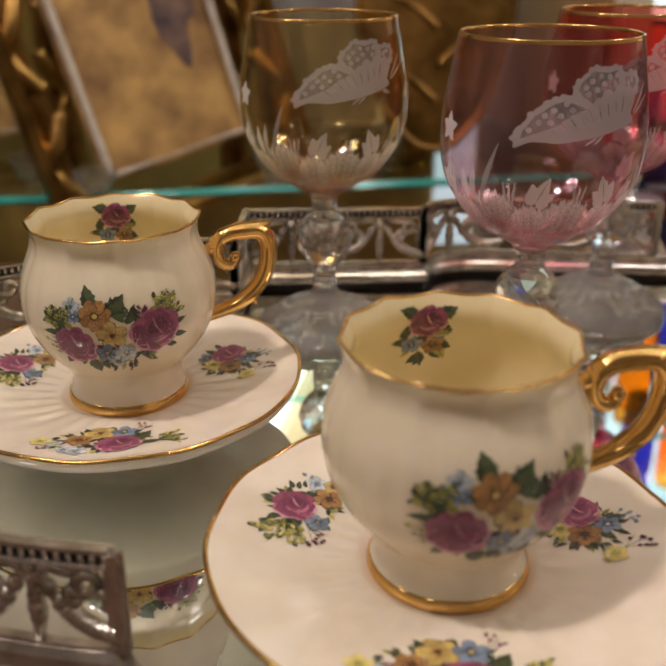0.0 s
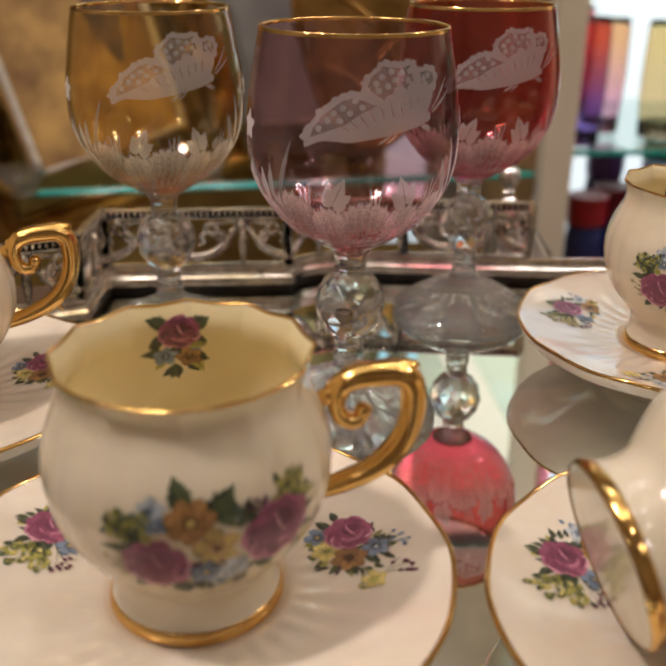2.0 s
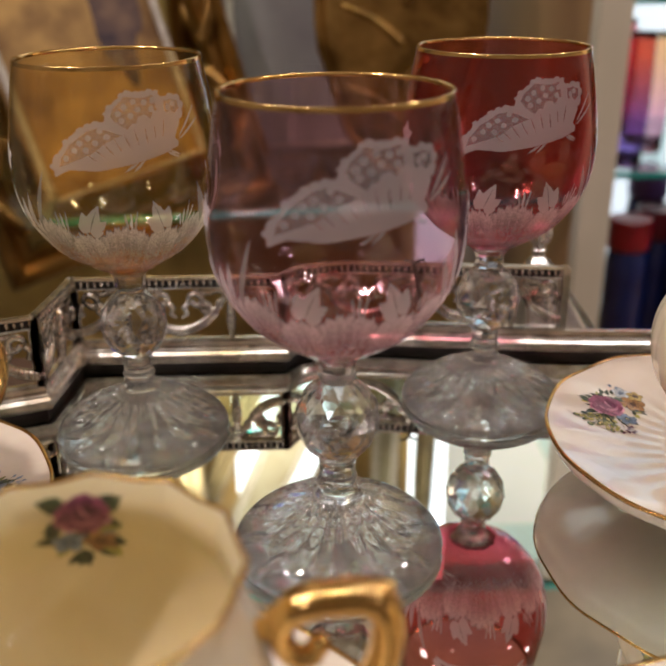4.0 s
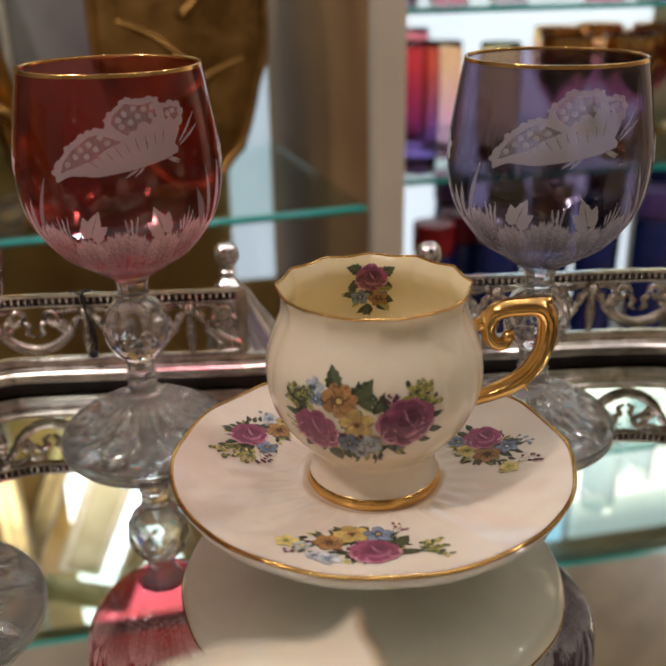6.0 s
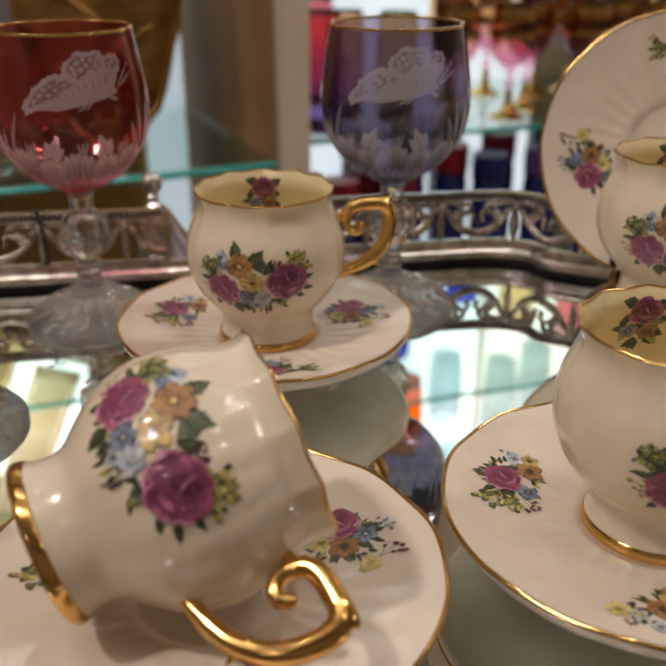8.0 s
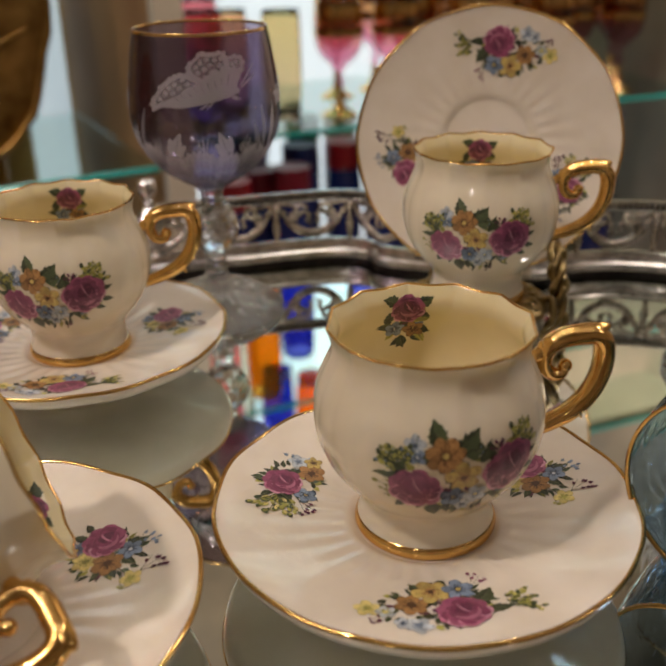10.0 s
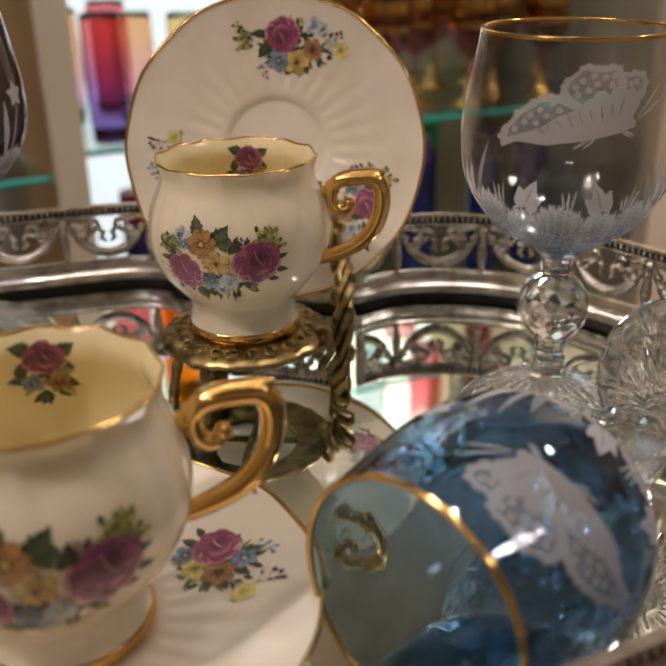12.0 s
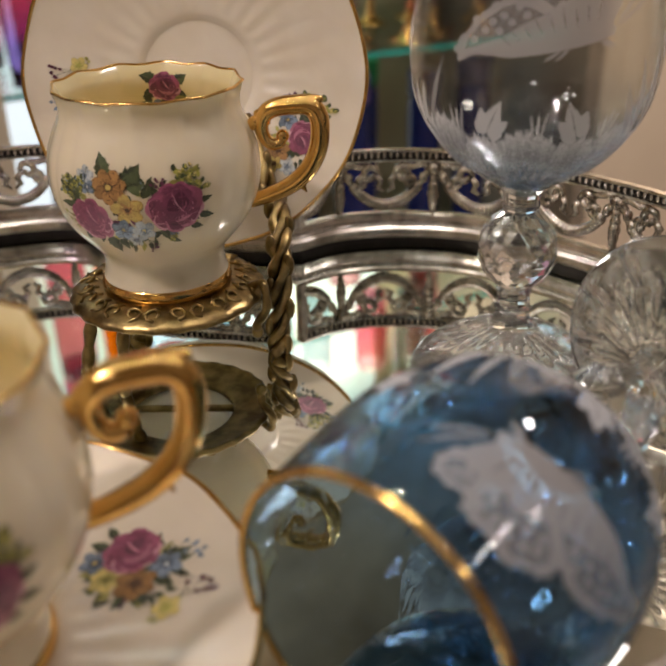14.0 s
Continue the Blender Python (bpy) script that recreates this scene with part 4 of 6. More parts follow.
def butterfly():
    """A butterfly in side view: scalloped wings with dotted cells, a solid body, feelers and legs; drawn in millimetres."""
    m = Mask().setup(-0.030, 0.046, 0.105, 0.152, 0.00028)

    def mm(points):
        return [(x / 1000, y / 1000) for x, y in points]

    m.shape(mm([(-22.6, 118.4), (-24.7, 121.8), (-22.6, 125.4), (-19.7, 127.8), (-19.2, 130.6), (-15.5, 132.6), (-13.6, 134.6), (-10.3, 136.2), (-7.6, 137.1), (-3.7, 136.6), (-1.1, 134.6), (4.2, 132.0), (4.2, 122.6), (-13.6, 120.8), (-17.1, 121.0)]), 0)
    m.shape(mm([(-4.1, 136.6), (-4.5, 139.4), (-2.8, 141.8), (-0.3, 143.0), (1.7, 145.4), (4.2, 146.4), (9.1, 145.6), (12.7, 146.3), (16.4, 145.6), (17.2, 143.4), (20.6, 144.2), (25.1, 143.4), (26.7, 140.2), (25.1, 136.2), (22.4, 133.0), (20.2, 129.4), (4.2, 122.6), (2.6, 132.3)]), 0)
    for cell in ([(-20.9, 121.8), (-20.1, 124.6), (-16.6, 129.4), (-13.1, 131.8), (-10.3, 133.8), (-6.7, 134.7), (-3.2, 133.8), (1.3, 132.0), (-4.1, 129.9), (-8.9, 126.4), (-16.6, 123.4)],
                 [(-2.0, 138.2), (-1.1, 140.6), (0.9, 142.2), (3.4, 144.3), (9.1, 143.5), (13.9, 144.3), (14.9, 139.0), (13.5, 139.2), (11.9, 136.6), (10.3, 138.2), (7.8, 137.6), (6.6, 135.4), (5.0, 135.5), (3.4, 133.8), (-0.3, 136.2)],
                 [(17.7, 141.8), (21.1, 142.2), (24.0, 141.4), (24.2, 139.0), (21.9, 137.4), (20.0, 139.0), (18.1, 137.8)]):
        m.shape(mm(cell), 1)
    for u, v in mm([(-18.1, 124.8), (-15.0, 127.5), (-11.0, 127.5), (-13.1, 129.8), (-7.7, 129.9), (-10.1, 131.5), (-3.7, 131.8), (-6.0, 133.8), (1.7, 136.8), (5.0, 138.2), (0.8, 139.0), (3.0, 141.0), (6.5, 142.6), (7.8, 140.0), (10.3, 142.2), (12.7, 139.8), (13.5, 142.6), (19.4, 139.8), (21.5, 140.6)]):
        m.ellipse(u, v, 0.00105, 0.00095, 0, 0)
    m.shape(mm([(-13.9, 121.0), (-12.6, 122.2), (2.6, 126.6), (17.2, 129.4), (19.8, 130.0), (21.7, 128.3), (21.1, 126.6), (15.6, 124.8), (4.2, 122.4), (-7.6, 120.6)]), 0)
    for (u0, v0), (u1, v1) in map(mm, [[(21.7, 129.3), (32.6, 140.0)], [(21.9, 128.6), (33.5, 135.4)], [(8.2, 123.4), (4.2, 119.7)], [(6.0, 122.7), (0.9, 119.7)], [(16.4, 125.3), (21.1, 122.9)], [(17.6, 125.6), (21.9, 123.5)]]):
        m.leaf(u0, v0, math.hypot(u1 - u0, v1 - v0), 0.00042, math.atan2(v1 - v0, u1 - u0), 0)
    # small bites along the wings' edges, and fine rays cut into their solid part
    edge = mm([(-23.9, 120.0), (-24.2, 123.4), (-21.6, 126.9), (-19.8, 129.2), (-17.6, 131.9), (-14.9, 134.1), (-12.0, 135.8), (-9.1, 137.0), (-5.6, 137.4), (-4.7, 138.2), (-4.1, 140.6), (-1.7, 142.7), (0.5, 144.5),
               (2.9, 146.4), (6.6, 146.4), (10.9, 146.4), (14.6, 146.4), (17.0, 144.6), (18.9, 144.1), (22.9, 144.3), (26.2, 141.9), (26.3, 138.2), (24.0, 134.6)])
    for u, v in edge:
        m.ellipse(u, v, 0.00085, 0.00085, 0, -1)
    for k in range(9):
        m.leaf(-0.0075 + 0.0029 * k, 0.1240 + 0.0008 * k, 0.0062, 0.00019, 2.55 - 0.15 * k, 1)
    return m.build(lambda p: (p[0] + 0.0012, p[1]))


def flora():
    """Softly ground mossy mounds round the foot of the bowl, with leaves, grass tufts and long blades standing on them."""
    rnd = random.Random(5)
    m = Mask().setup(-0.1190, 0.1190, 0.0785, 0.1300, 0.00034)
    grain = np.random.RandomState(3).rand(*m.u.shape)
    value = np.zeros(m.u.shape)
    for u0, top, a in ((0.0, 0.1010, 0.0130), (-0.0150, 0.0985, 0.0100), (0.0165, 0.0990, 0.0105), (-0.0300, 0.1030, 0.0120), (0.0320, 0.1020, 0.0120), (-0.0480, 0.0990, 0.0130), (0.0500, 0.1000, 0.0130),
                       (-0.0680, 0.1020, 0.0130), (0.0690, 0.1010, 0.0130), (-0.0880, 0.0995, 0.0130), (0.0890, 0.1005, 0.0130), (-0.1080, 0.1010, 0.0130), (0.1080, 0.1000, 0.0120)):
        x = (m.u - u0) / a
        crest = top - 0.0075 * x * x + 0.0007 * np.sin(m.u * 1900 + u0 * 700) + 0.0005 * np.sin(m.u * 4100 + 2)
        below = crest - m.v
        body = np.clip(below / 0.0022, 0, 1) * np.exp(-np.clip(below, 0, 1) / 0.0130) * np.clip(1.25 - x * x, 0, 1)
        value = np.maximum(value, 0.98 * body)
    # lines that swirl round the bottom
    swirl = np.sin(m.u * 520 + 5 * np.sin(m.u * 160) + 1500 * (m.v - 0.085)) * np.sin(m.u * 330 - 1900 * (m.v - 0.085) + 1.3)
    low = np.clip((0.0925 - m.v) / 0.004, 0, 1) * np.clip((m.v - 0.0790) / 0.003, 0, 1)
    value = np.maximum(value, 0.36 * low * (swirl > 0.2))
    value *= np.clip((0.078 - np.abs(m.u)) / 0.020, 0.12, 1)
    value = value * (0.86 + 0.28 * grain) + 0.05 * (grain - 0.5)
    level = np.floor(value * 5.6).astype(int) - 1
    m.kind[level >= 0] = np.clip(level, 0, 4)[level >= 0]
    # grass tufts and long curved blades
    for u0, count in ((0.0035, 3), (-0.0220, 3), (0.0250, 4), (-0.0420, 3), (0.0600, 3), (-0.0640, 3)):
        for i in range(count):
            m.leaf(u0 + (i - count / 2) * 0.0010, 0.0975, rnd.uniform(0.005, 0.0095), 0.00048, 1.57 - (i - count / 2 + 0.5) * 0.16, 2 + i % 2)
    for s in (-1, 1):
        for i in range(4):
            m.leaf(s * (0.0345 + 0.0042 * i + rnd.uniform(-0.001, 0.001)), 0.0960, rnd.uniform(0.013, 0.030), rnd.uniform(0.0009, 0.0017), 1.57 + s * (0.34 - 0.17 * i), 1 + i % 3)
        for d in range(5):
            m.leaf(s * 0.052, 0.1215, 0.0058, 0.0018, 1.57 + 1.2566 * d, 3)
        m.leaf(s * 0.048, 0.0980, 0.0230, 0.00035, 1.57 - s * 0.20, 2)
    # pointed leaves that stand on the mounds
    for u, turn in ((-0.0125, 1.15), (0.0150, 1.95), (-0.0540, 1.3), (0.0640, 1.9)):
        for d, f in ((0.0, 1.0), (0.62, 0.72), (-0.62, 0.72), (1.25, 0.45), (-1.25, 0.45)):
            m.leaf(u, 0.0985, 0.0110 * f, 0.0024, turn + d, 3)
        m.leaf(u, 0.0985, 0.0100, 0.00020, turn, 1)
    return m.build()


def make_goblet_meshes():
    """The shared meshes of a goblet, by part."""
    made = {}
    made["bowl"] = lathe(BOWL_BASE + BOWL + [(0.0330, 0.1537)] + BOWL_IN, 160, lambda a, r, z, k: (r * (1 + 0.0011 * math.cos(20 * a)), z))
    for i, f in enumerate(made["bowl"].faces):
        f.material_index = int(i >= 160 * (len(BOWL) + len(BOWL_BASE)))
    made["band"] = lathe([(radius_at(BOWL, z) + 0.00015, z) for z in (0.1526, 0.1529, 0.1532, 0.1535)] + [(0.0336, 0.1539), (0.0327, 0.1540), (0.0322, 0.1535), (0.0324, 0.1526)], 96)
    made["butterfly"] = butterfly()
    made["flora"] = flora()
    # stem, knop and foot meet ring to ring, as one piece of clear glass
    stem = [(0.00572, 0.06337), (0.0063, 0.0648), (0.0060, 0.0675), (0.0066, 0.0702), (0.0084, 0.0724), (0.0104, 0.0740), (0.0116, 0.0750)]
    made["stem"] = lathe(stem, 10, None, (False, True))
    # diamond-cut knop
    bm = bmesh.new()
    rows = []
    for k in range(7):
        el = -1.15 + 2.3 * k / 6
        r = 0.0140 * math.cos(el)
        rows.append([bm.verts.new((r * math.cos(2 * math.pi * (i + 0.5 * (k % 2)) / 10), r * math.sin(2 * math.pi * (i + 0.5 * (k % 2)) / 10), 0.0495 + 0.0152 * math.sin(el))) for i in range(10)])
    for k in range(6):
        a, b = rows[k], rows[k + 1]
        for i in range(10):
            j = (i + 1) % 10
            if k % 2 == 0:
                bm.faces.new((a[i], a[j], b[i]))
                bm.faces.new((a[j], b[j], b[i]))
            else:
                bm.faces.new((a[i], b[j], b[i]))
                bm.faces.new((a[i], a[j], b[j]))
    made["knop"] = bm
    lower = [(0.0076, 0.0205), (0.0066, 0.0232), (0.0060, 0.0255), (0.0067, 0.0268), (0.0067, 0.0278), (0.0059, 0.0292), (0.0058, 0.0322), (0.0063, 0.0343), (0.00572, 0.03563)]
    made["lower_stem"] = lathe(lower, 10)

    # a solid domed foot, smooth above, its flat underside cut with a star and a ring of crossed cuts
    bm = bmesh.new()
    n = 240
    dome = smooth_profile([(0.0076, 0.0205), (0.0105, 0.0184), (0.0160, 0.0160), (0.0220, 0.0134), (0.0280, 0.0102), (0.0325, 0.0070), (0.0352, 0.0040), (0.0359, 0.0020), (0.0350, 0.0003)], 2)
    under = [0.0340, 0.0325, 0.0308, 0.0290, 0.0272, 0.0254, 0.0236, 0.0215, 0.0190, 0.0165, 0.0140, 0.0115, 0.0090, 0.0065, 0.0040, 0.0015]

    def saw(t):
        return abs((t % 1.0) - 0.5) * 2

    def cut(a, r):
        star = 1 - saw(12 * a / (2 * math.pi))
        leaf = max(0.0, 1 - 3.2 * saw(12 * a / (2 * math.pi) + 0.5))
        inner = max(0.0, min(1.0, (r - 0.002) / 0.014, (0.0235 - r) / 0.008))
        outer = max(0.0, min(1.0, (r - 0.0170) / 0.010, (0.0330 - r) / 0.003))
        return 0.0026 * star * inner + 0.0018 * leaf * outer

    rows = []
    for k, (r, z) in enumerate(dome + [(r, 0.0003) for r in under]):
        row = []
        for i in range(n):
            a = 2 * math.pi * i / n
            ten = math.cos(math.pi / 10) / math.cos(a % (math.pi / 5) - math.pi / 10)
            rr = r * (1 + (ten - 1) * max(0.0, 1 - k / 4)) if k < len(dome) else r
            row.append(bm.verts.new((rr * math.cos(a), rr * math.sin(a), z + (cut(a, r) if k >= len(dome) else 0.0007 * math.cos(24 * a) * max(0.0, min(1.0, (r - 0.009) / 0.004, (0.026 - r) / 0.006))))))
        rows.append(row)
    for k in range(len(rows) - 1):
        for i in range(n):
            j = (i + 1) % n
            bm.faces.new((rows[k][i], rows[k + 1][i], rows[k + 1][j], rows[k][j])).smooth = k < len(dome) - 1
    bm.faces.new(rows[-1])
    bmesh.ops.recalc_face_normals(bm, faces=bm.faces)
    made["foot"] = bm
    meshes = {}
    mats = {"band": [GOLD], "butterfly": [FROST, FROST_THIN, FROST_DOT], "flora": FROST_LEVELS, "stem": [CRYSTAL], "knop": [CRYSTAL], "lower_stem": [CRYSTAL], "foot": [CRYSTAL], "bowl": []}
    for k, b in made.items():
        me = bpy.data.meshes.new(k)
        b.to_mesh(me)
        b.free()
        for m in mats[k]:
            me.materials.append(m)
        if k not in ("stem", "knop", "lower_stem", "foot"):
            me.polygons.foreach_set("use_smooth", [True] * len(me.polygons))
        meshes[k] = me
    return meshes


GOBLET_MESHES = make_goblet_meshes()
GOBLET_PARTS = (("bowl", "bowl", ""), ("gold_band", "band", "gold band round the lip"), ("butterfly_engraving", "butterfly", "frosted engraved butterfly"), ("flora_engraving", "flora", "frosted engraved leaves and grass"),
                ("upper_stem", "stem", ""), ("knop", "knop", "diamond-cut clear crystal knop"), ("lower_stem", "lower_stem", ""), ("foot", "foot", "cut clear crystal foot"))


def make_goblet(tint, label, m):
    g = thing("goblet", label, "goblet", "engraved goblets")
    for name, key, lab in GOBLET_PARTS:
        me = GOBLET_MESHES[key]
        if key == "bowl":
            me = me.copy()
            me.materials.append(GLASS_TINT[tint])
            me.materials.append(INNER_BENT if tint == "blue" else INNER_WALL)
        ob = new(name, me)
        if key == "bowl":
            bowl = ob
        ob.parent = bowl if key in ("band", "butterfly", "flora") else g
        if lab:
            tagged(ob, lab)
    g.matrix_world = m
    return g


# ---- mirror plateau ----
GALLERIES = [
    [(-0.200, 0.240), (-0.192, 0.305), (-0.170, 0.342), (-0.140, 0.360), (-0.090, 0.380), (-0.038, 0.398)],
    [(-0.038, 0.398), (-0.032, 0.444)],
    [(-0.032, 0.444), (0.067, 0.442)],
    [(0.067, 0.442), (0.074, 0.452), (0.088, 0.458), (0.104, 0.459), (0.150, 0.452), (0.203, 0.444)],
    [(0.301, 0.436), (0.345, 0.430), (0.390, 0.424), (0.414, 0.417), (0.426, 0.405), (0.429, 0.392), (0.440, 0.380), (0.470, 0.354), (0.498, 0.333)],
    [(0.507, 0.331), (0.530, 0.333), (0.560, 0.322), (0.588, 0.297), (0.605, 0.257), (0.617, 0.212), (0.618, 0.160), (0.600, 0.105), (0.552, 0.060), (0.490, 0.039), (0.437, 0.036), (0.400, 0.036), (0.366, 0.041)],
    [(-0.061, 0.141), (-0.090, 0.148), (-0.140, 0.166), (-0.185, 0.205), (-0.200, 0.240)],
]
TOP, LOW = 0.0370, 0.0040      # heights of the pierced gallery


def along(path):
    """A function from running length to place and direction."""
    run = [0.0]
    for a, b in zip(path, path[1:]):
        run.append(run[-1] + (b - a).length)

    def at(s):
        s = max(0.0, min(run[-1], s))
        for i in range(len(path) - 1):
            if s <= run[i + 1] or i == len(path) - 2:
                f = (s - run[i]) / max(run[i + 1] - run[i], 1e-9)
                d = (path[i + 1] - path[i]).normalized()
                return path[i].lerp(path[i + 1], f), d
    return at, run[-1]


def sweep(path, section, closed=False):
    """A moulding: section of (outward, height) pairs swept along a flat path."""
    bm = bmesh.new()
    rows = []
    m = len(path)
    for i, p in enumerate(path):
        a = path[i - 1] if (i or closed) else path[0]
        b = path[(i + 1) % m] if (i < m - 1 or closed) else path[-1]
        d0 = (p - a).normalized() if (p - a).length > 1e-9 else (b - p).normalized()
        d1 = (b - p).normalized() if (b - p).length > 1e-9 else d0
        t = (d0 + d1).normalized()
        n = Vector((-t.y, t.x, 0))
        k = 1 / max(0.5, n.dot(Vector((-d1.y, d1.x, 0))))
        rows.append([bm.verts.new(p + n * (o * k) + Vector((0, 0, h))) for o, h in section])
    grid_faces(bm, rows, True, closed)
    if not closed:
        bm.faces.new(rows[0][::-1])
        bm.faces.new(rows[-1])
    bmesh.ops.recalc_face_normals(bm, faces=bm.faces)
    return bm


def swag_unit(at, s0, width):
    """One repeat of the pierced work: a bell-flower drop, two ribbons, a hung garland with scrolls."""
    bm = bmesh.new()
    h = TOP - LOW - 0.007

    def place(u, v, out=0.0):
        p, d = at(s0 + u)
        return Vector((p.x, p.y, LOW + 0.0005 + v * h)) + Vector((-d.y, d.x, 0)) * out

    # knot, drop of bell-flowers
    ball(bm, place(0, 0.90, -0.0012), 0.0032, 8, 6)
    tube(bm, [place(0, v) for v in (1.0, 0.8, 0.5, 0.2, 0.0)], [0.0020, 0.0014, 0.0013, 0.0013, 0.0016], 6)
    for v, r in ((0.70, 0.0021), (0.56, 0.0025), (0.42, 0.0028), (0.29, 0.0024), (0.17, 0.0018), (0.07, 0.0012)):
        ball(bm, place(0, v, -0.0011), r, 7, 5, 1.4)
    for s in (-1, 1):
        # ribbon from the knot with long leaves, then the beaded swag
        line = [(0.0, 0.93), (0.07, 0.80), (0.13, 0.62), (0.19, 0.46), (0.26, 0.33), (0.36, 0.22), (0.50, 0.16)]
        pts = [place(s * u * width, v) for u, v in line]
        tube(bm, pts, [0.0016, 0.0019, 0.0017, 0.0016, 0.0018, 0.0020, 0.0020], 6)
        for i in range(3):
            ball(bm, pts[i].lerp(pts[i + 1], 0.6) + Vector((0, 0, 0.0004)), 0.0021 + 0.0002 * i, 7, 5, 1.3)
        for i in range(9):
            f = 3.0 + 3.0 * (i + 0.5) / 9
            k = min(int(f), 5)
            ball(bm, pts[k].lerp(pts[k + 1], f - k) + Vector((0, 0, 0.0004)), 0.0026 + 0.0003 * (i / 9), 8, 5)
        # bow at the shoulder: two loops and a loose end
        for cx, cz, r0, w0 in ((0.33, 0.78, 0.085, 0.17), (0.25, 0.62, 0.060, 0.12)):
            curl = [place(s * (cx + r0 * math.cos(t) * (1 - t / 11)) * width, cz + w0 * math.sin(t) * (1 - t / 11)) for t in (0.0, 0.8, 1.6, 2.4, 3.2, 4.0, 4.8, 5.6, 6.4)]
            tube(bm, curl, [0.0012, 0.0017, 0.0020, 0.0020, 0.0019, 0.0018, 0.0017, 0.0015, 0.0012], 6)
        tube(bm, [place(s * u * width, v) for u, v in ((0.03, 0.92), (0.12, 0.98), (0.22, 0.92), (0.30, 0.96))], [0.0017, 0.0019, 0.0016, 0.0010], 6)
        tube(bm, [place(s * u * width, v) for u, v in ((0.40, 0.74), (0.45, 0.64), (0.42, 0.52), (0.48, 0.44))], [0.0016, 0.0017, 0.0015, 0.0008], 6)
    return bm


def make_plateau():
    tray = thing("mirror_plateau", "old silver-plated plateau tray with mirror base and pierced garland gallery", "mirror tray")
    outline = []
    for k in (6, 0, 1, 2, 3, 4, 5):
        pts = [Vector((x, y, 0)) for x, y in GALLERIES[k]]
        run = spline(pts, 6) if len(pts) > 2 else pts
        outline += [q for q in run if not outline or (q - outline[-1]).length > 0.0015]
    outline += spline([Vector((x, y, 0)) for x, y in ((0.366, 0.041), (0.330, 0.030), (0.200, 0.018), (0.060, 0.035), (-0.020, 0.085), (-0.061, 0.141))], 5)[1:-1]
    # looking-glass, a slab
    bm = bmesh.new()
    up = [bm.verts.new((v.x, v.y, MIRROR)) for v in outline]
    lo = [bm.verts.new((v.x, v.y, MIRROR - 0.006)) for v in outline]
    bm.faces.new(up[::-1])
    bm.faces.new(lo)
    for i in range(len(up)):
        j = (i + 1) % len(up)
        bm.faces.new((up[i], up[j], lo[j], lo[i]))
    bmesh.ops.recalc_face_normals(bm, faces=bm.faces)
    part("mirror", bm, MIRROR_GLASS, tray, "silvered looking-glass with light stains", smooth=False)
    section = [(0.0012, -0.0066), (-0.0034, -0.0064), (-0.0046, -0.0046), (-0.0042, -0.0020), (-0.0026, -0.0006), (-0.0026, 0.0004), (-0.0014, 0.0012), (-0.0022, 0.0024), (-0.0016, 0.0040), (0.0016, 0.0040), (0.0030, 0.0020),
               (0.0040, -0.0020), (0.0075, -0.0060), (0.0085, -0.0120), (0.0075, -0.0175), (0.0012, -0.0175)]
    part("base_moulding", sweep(outline, section, True), SILVER, tray, "stepped silver base moulding", smooth=False)
    # strip added to paint the shade in the gap under the moulding
    part("inner_fillet", sweep(outline, [(0.0010, MIRROR), (-0.0012, MIRROR), (-0.0010, -0.0068), (0.0010, -0.0068)], True), DARK_GAP, tray, "dark strip added for the shade between moulding and mirror", smooth=False)
    for g in GALLERIES:
        pts = [Vector((x, y, 0)) for x, y in g]
        path = spline(pts, 6) if len(pts) > 2 else [pts[0].lerp(pts[1], i / 4) for i in range(5)]
        at, length = along(path)
        rail = [(-0.0016, TOP - 0.0060), (-0.0020, TOP - 0.0048), (-0.0004, TOP - 0.0044), (-0.0004, TOP - 0.0016), (-0.0020, TOP - 0.0012), (-0.0018, TOP), (0.0016, TOP), (0.0018, TOP - 0.0012), (0.0004, TOP - 0.0016), (0.0004, TOP - 0.0044),
                (0.0018, TOP - 0.0048), (0.0016, TOP - 0.0060)]
        top_rail = part("top_rail", sweep(path, rail), SILVER, tray, smooth=False)
        part("lower_rail", sweep(path, [(-0.0012, LOW), (-0.0014, LOW + 0.0018), (0.0014, LOW + 0.0018), (0.0012, LOW)]), SILVER, tray, smooth=False)
        part("bead_channel", sweep(path, [(-0.0006, TOP - 0.0047), (-0.0006, TOP - 0.0014), (0.0006, TOP - 0.0014), (0.0006, TOP - 0.0047)]), DARK_GAP, top_rail, "dark channel behind the beads", smooth=False)
        bm = bmesh.new()
        n = int(length / 0.0031)
        for i in range(n):
            p, d = at((i + 0.5) * length / n)
            ball(bm, p + Vector((0, 0, TOP - 0.0029)) + Vector((d.y, -d.x, 0)) * 0.0010, 0.00105, 6, 4, 1.45)
            ball(bm, p + Vector((0, 0, TOP - 0.0029)) - Vector((d.y, -d.x, 0)) * 0.0010, 0.00105, 6, 4, 1.45)
        tagged(part("beading", bm, SILVER, top_rail, "row of small silver beads"), kind="stuff")
        count = max(1, round(length / 0.047))
        w = length / count
        for i in range(count):
            part("garland", swag_unit(at, (i + 0.5) * w, w), TARNISHED, tray)
        for s in (0.0, length):
            p, d = at(s)
            bm = bmesh.new()
            box(bm, (p.x - 0.0028, p.y - 0.0022, LOW - 0.001), (p.x + 0.0028, p.y + 0.0022, TOP + 0.0006), 0.0016)
            part("end_post", bm, SILVER, tray, smooth=False)
    return tray


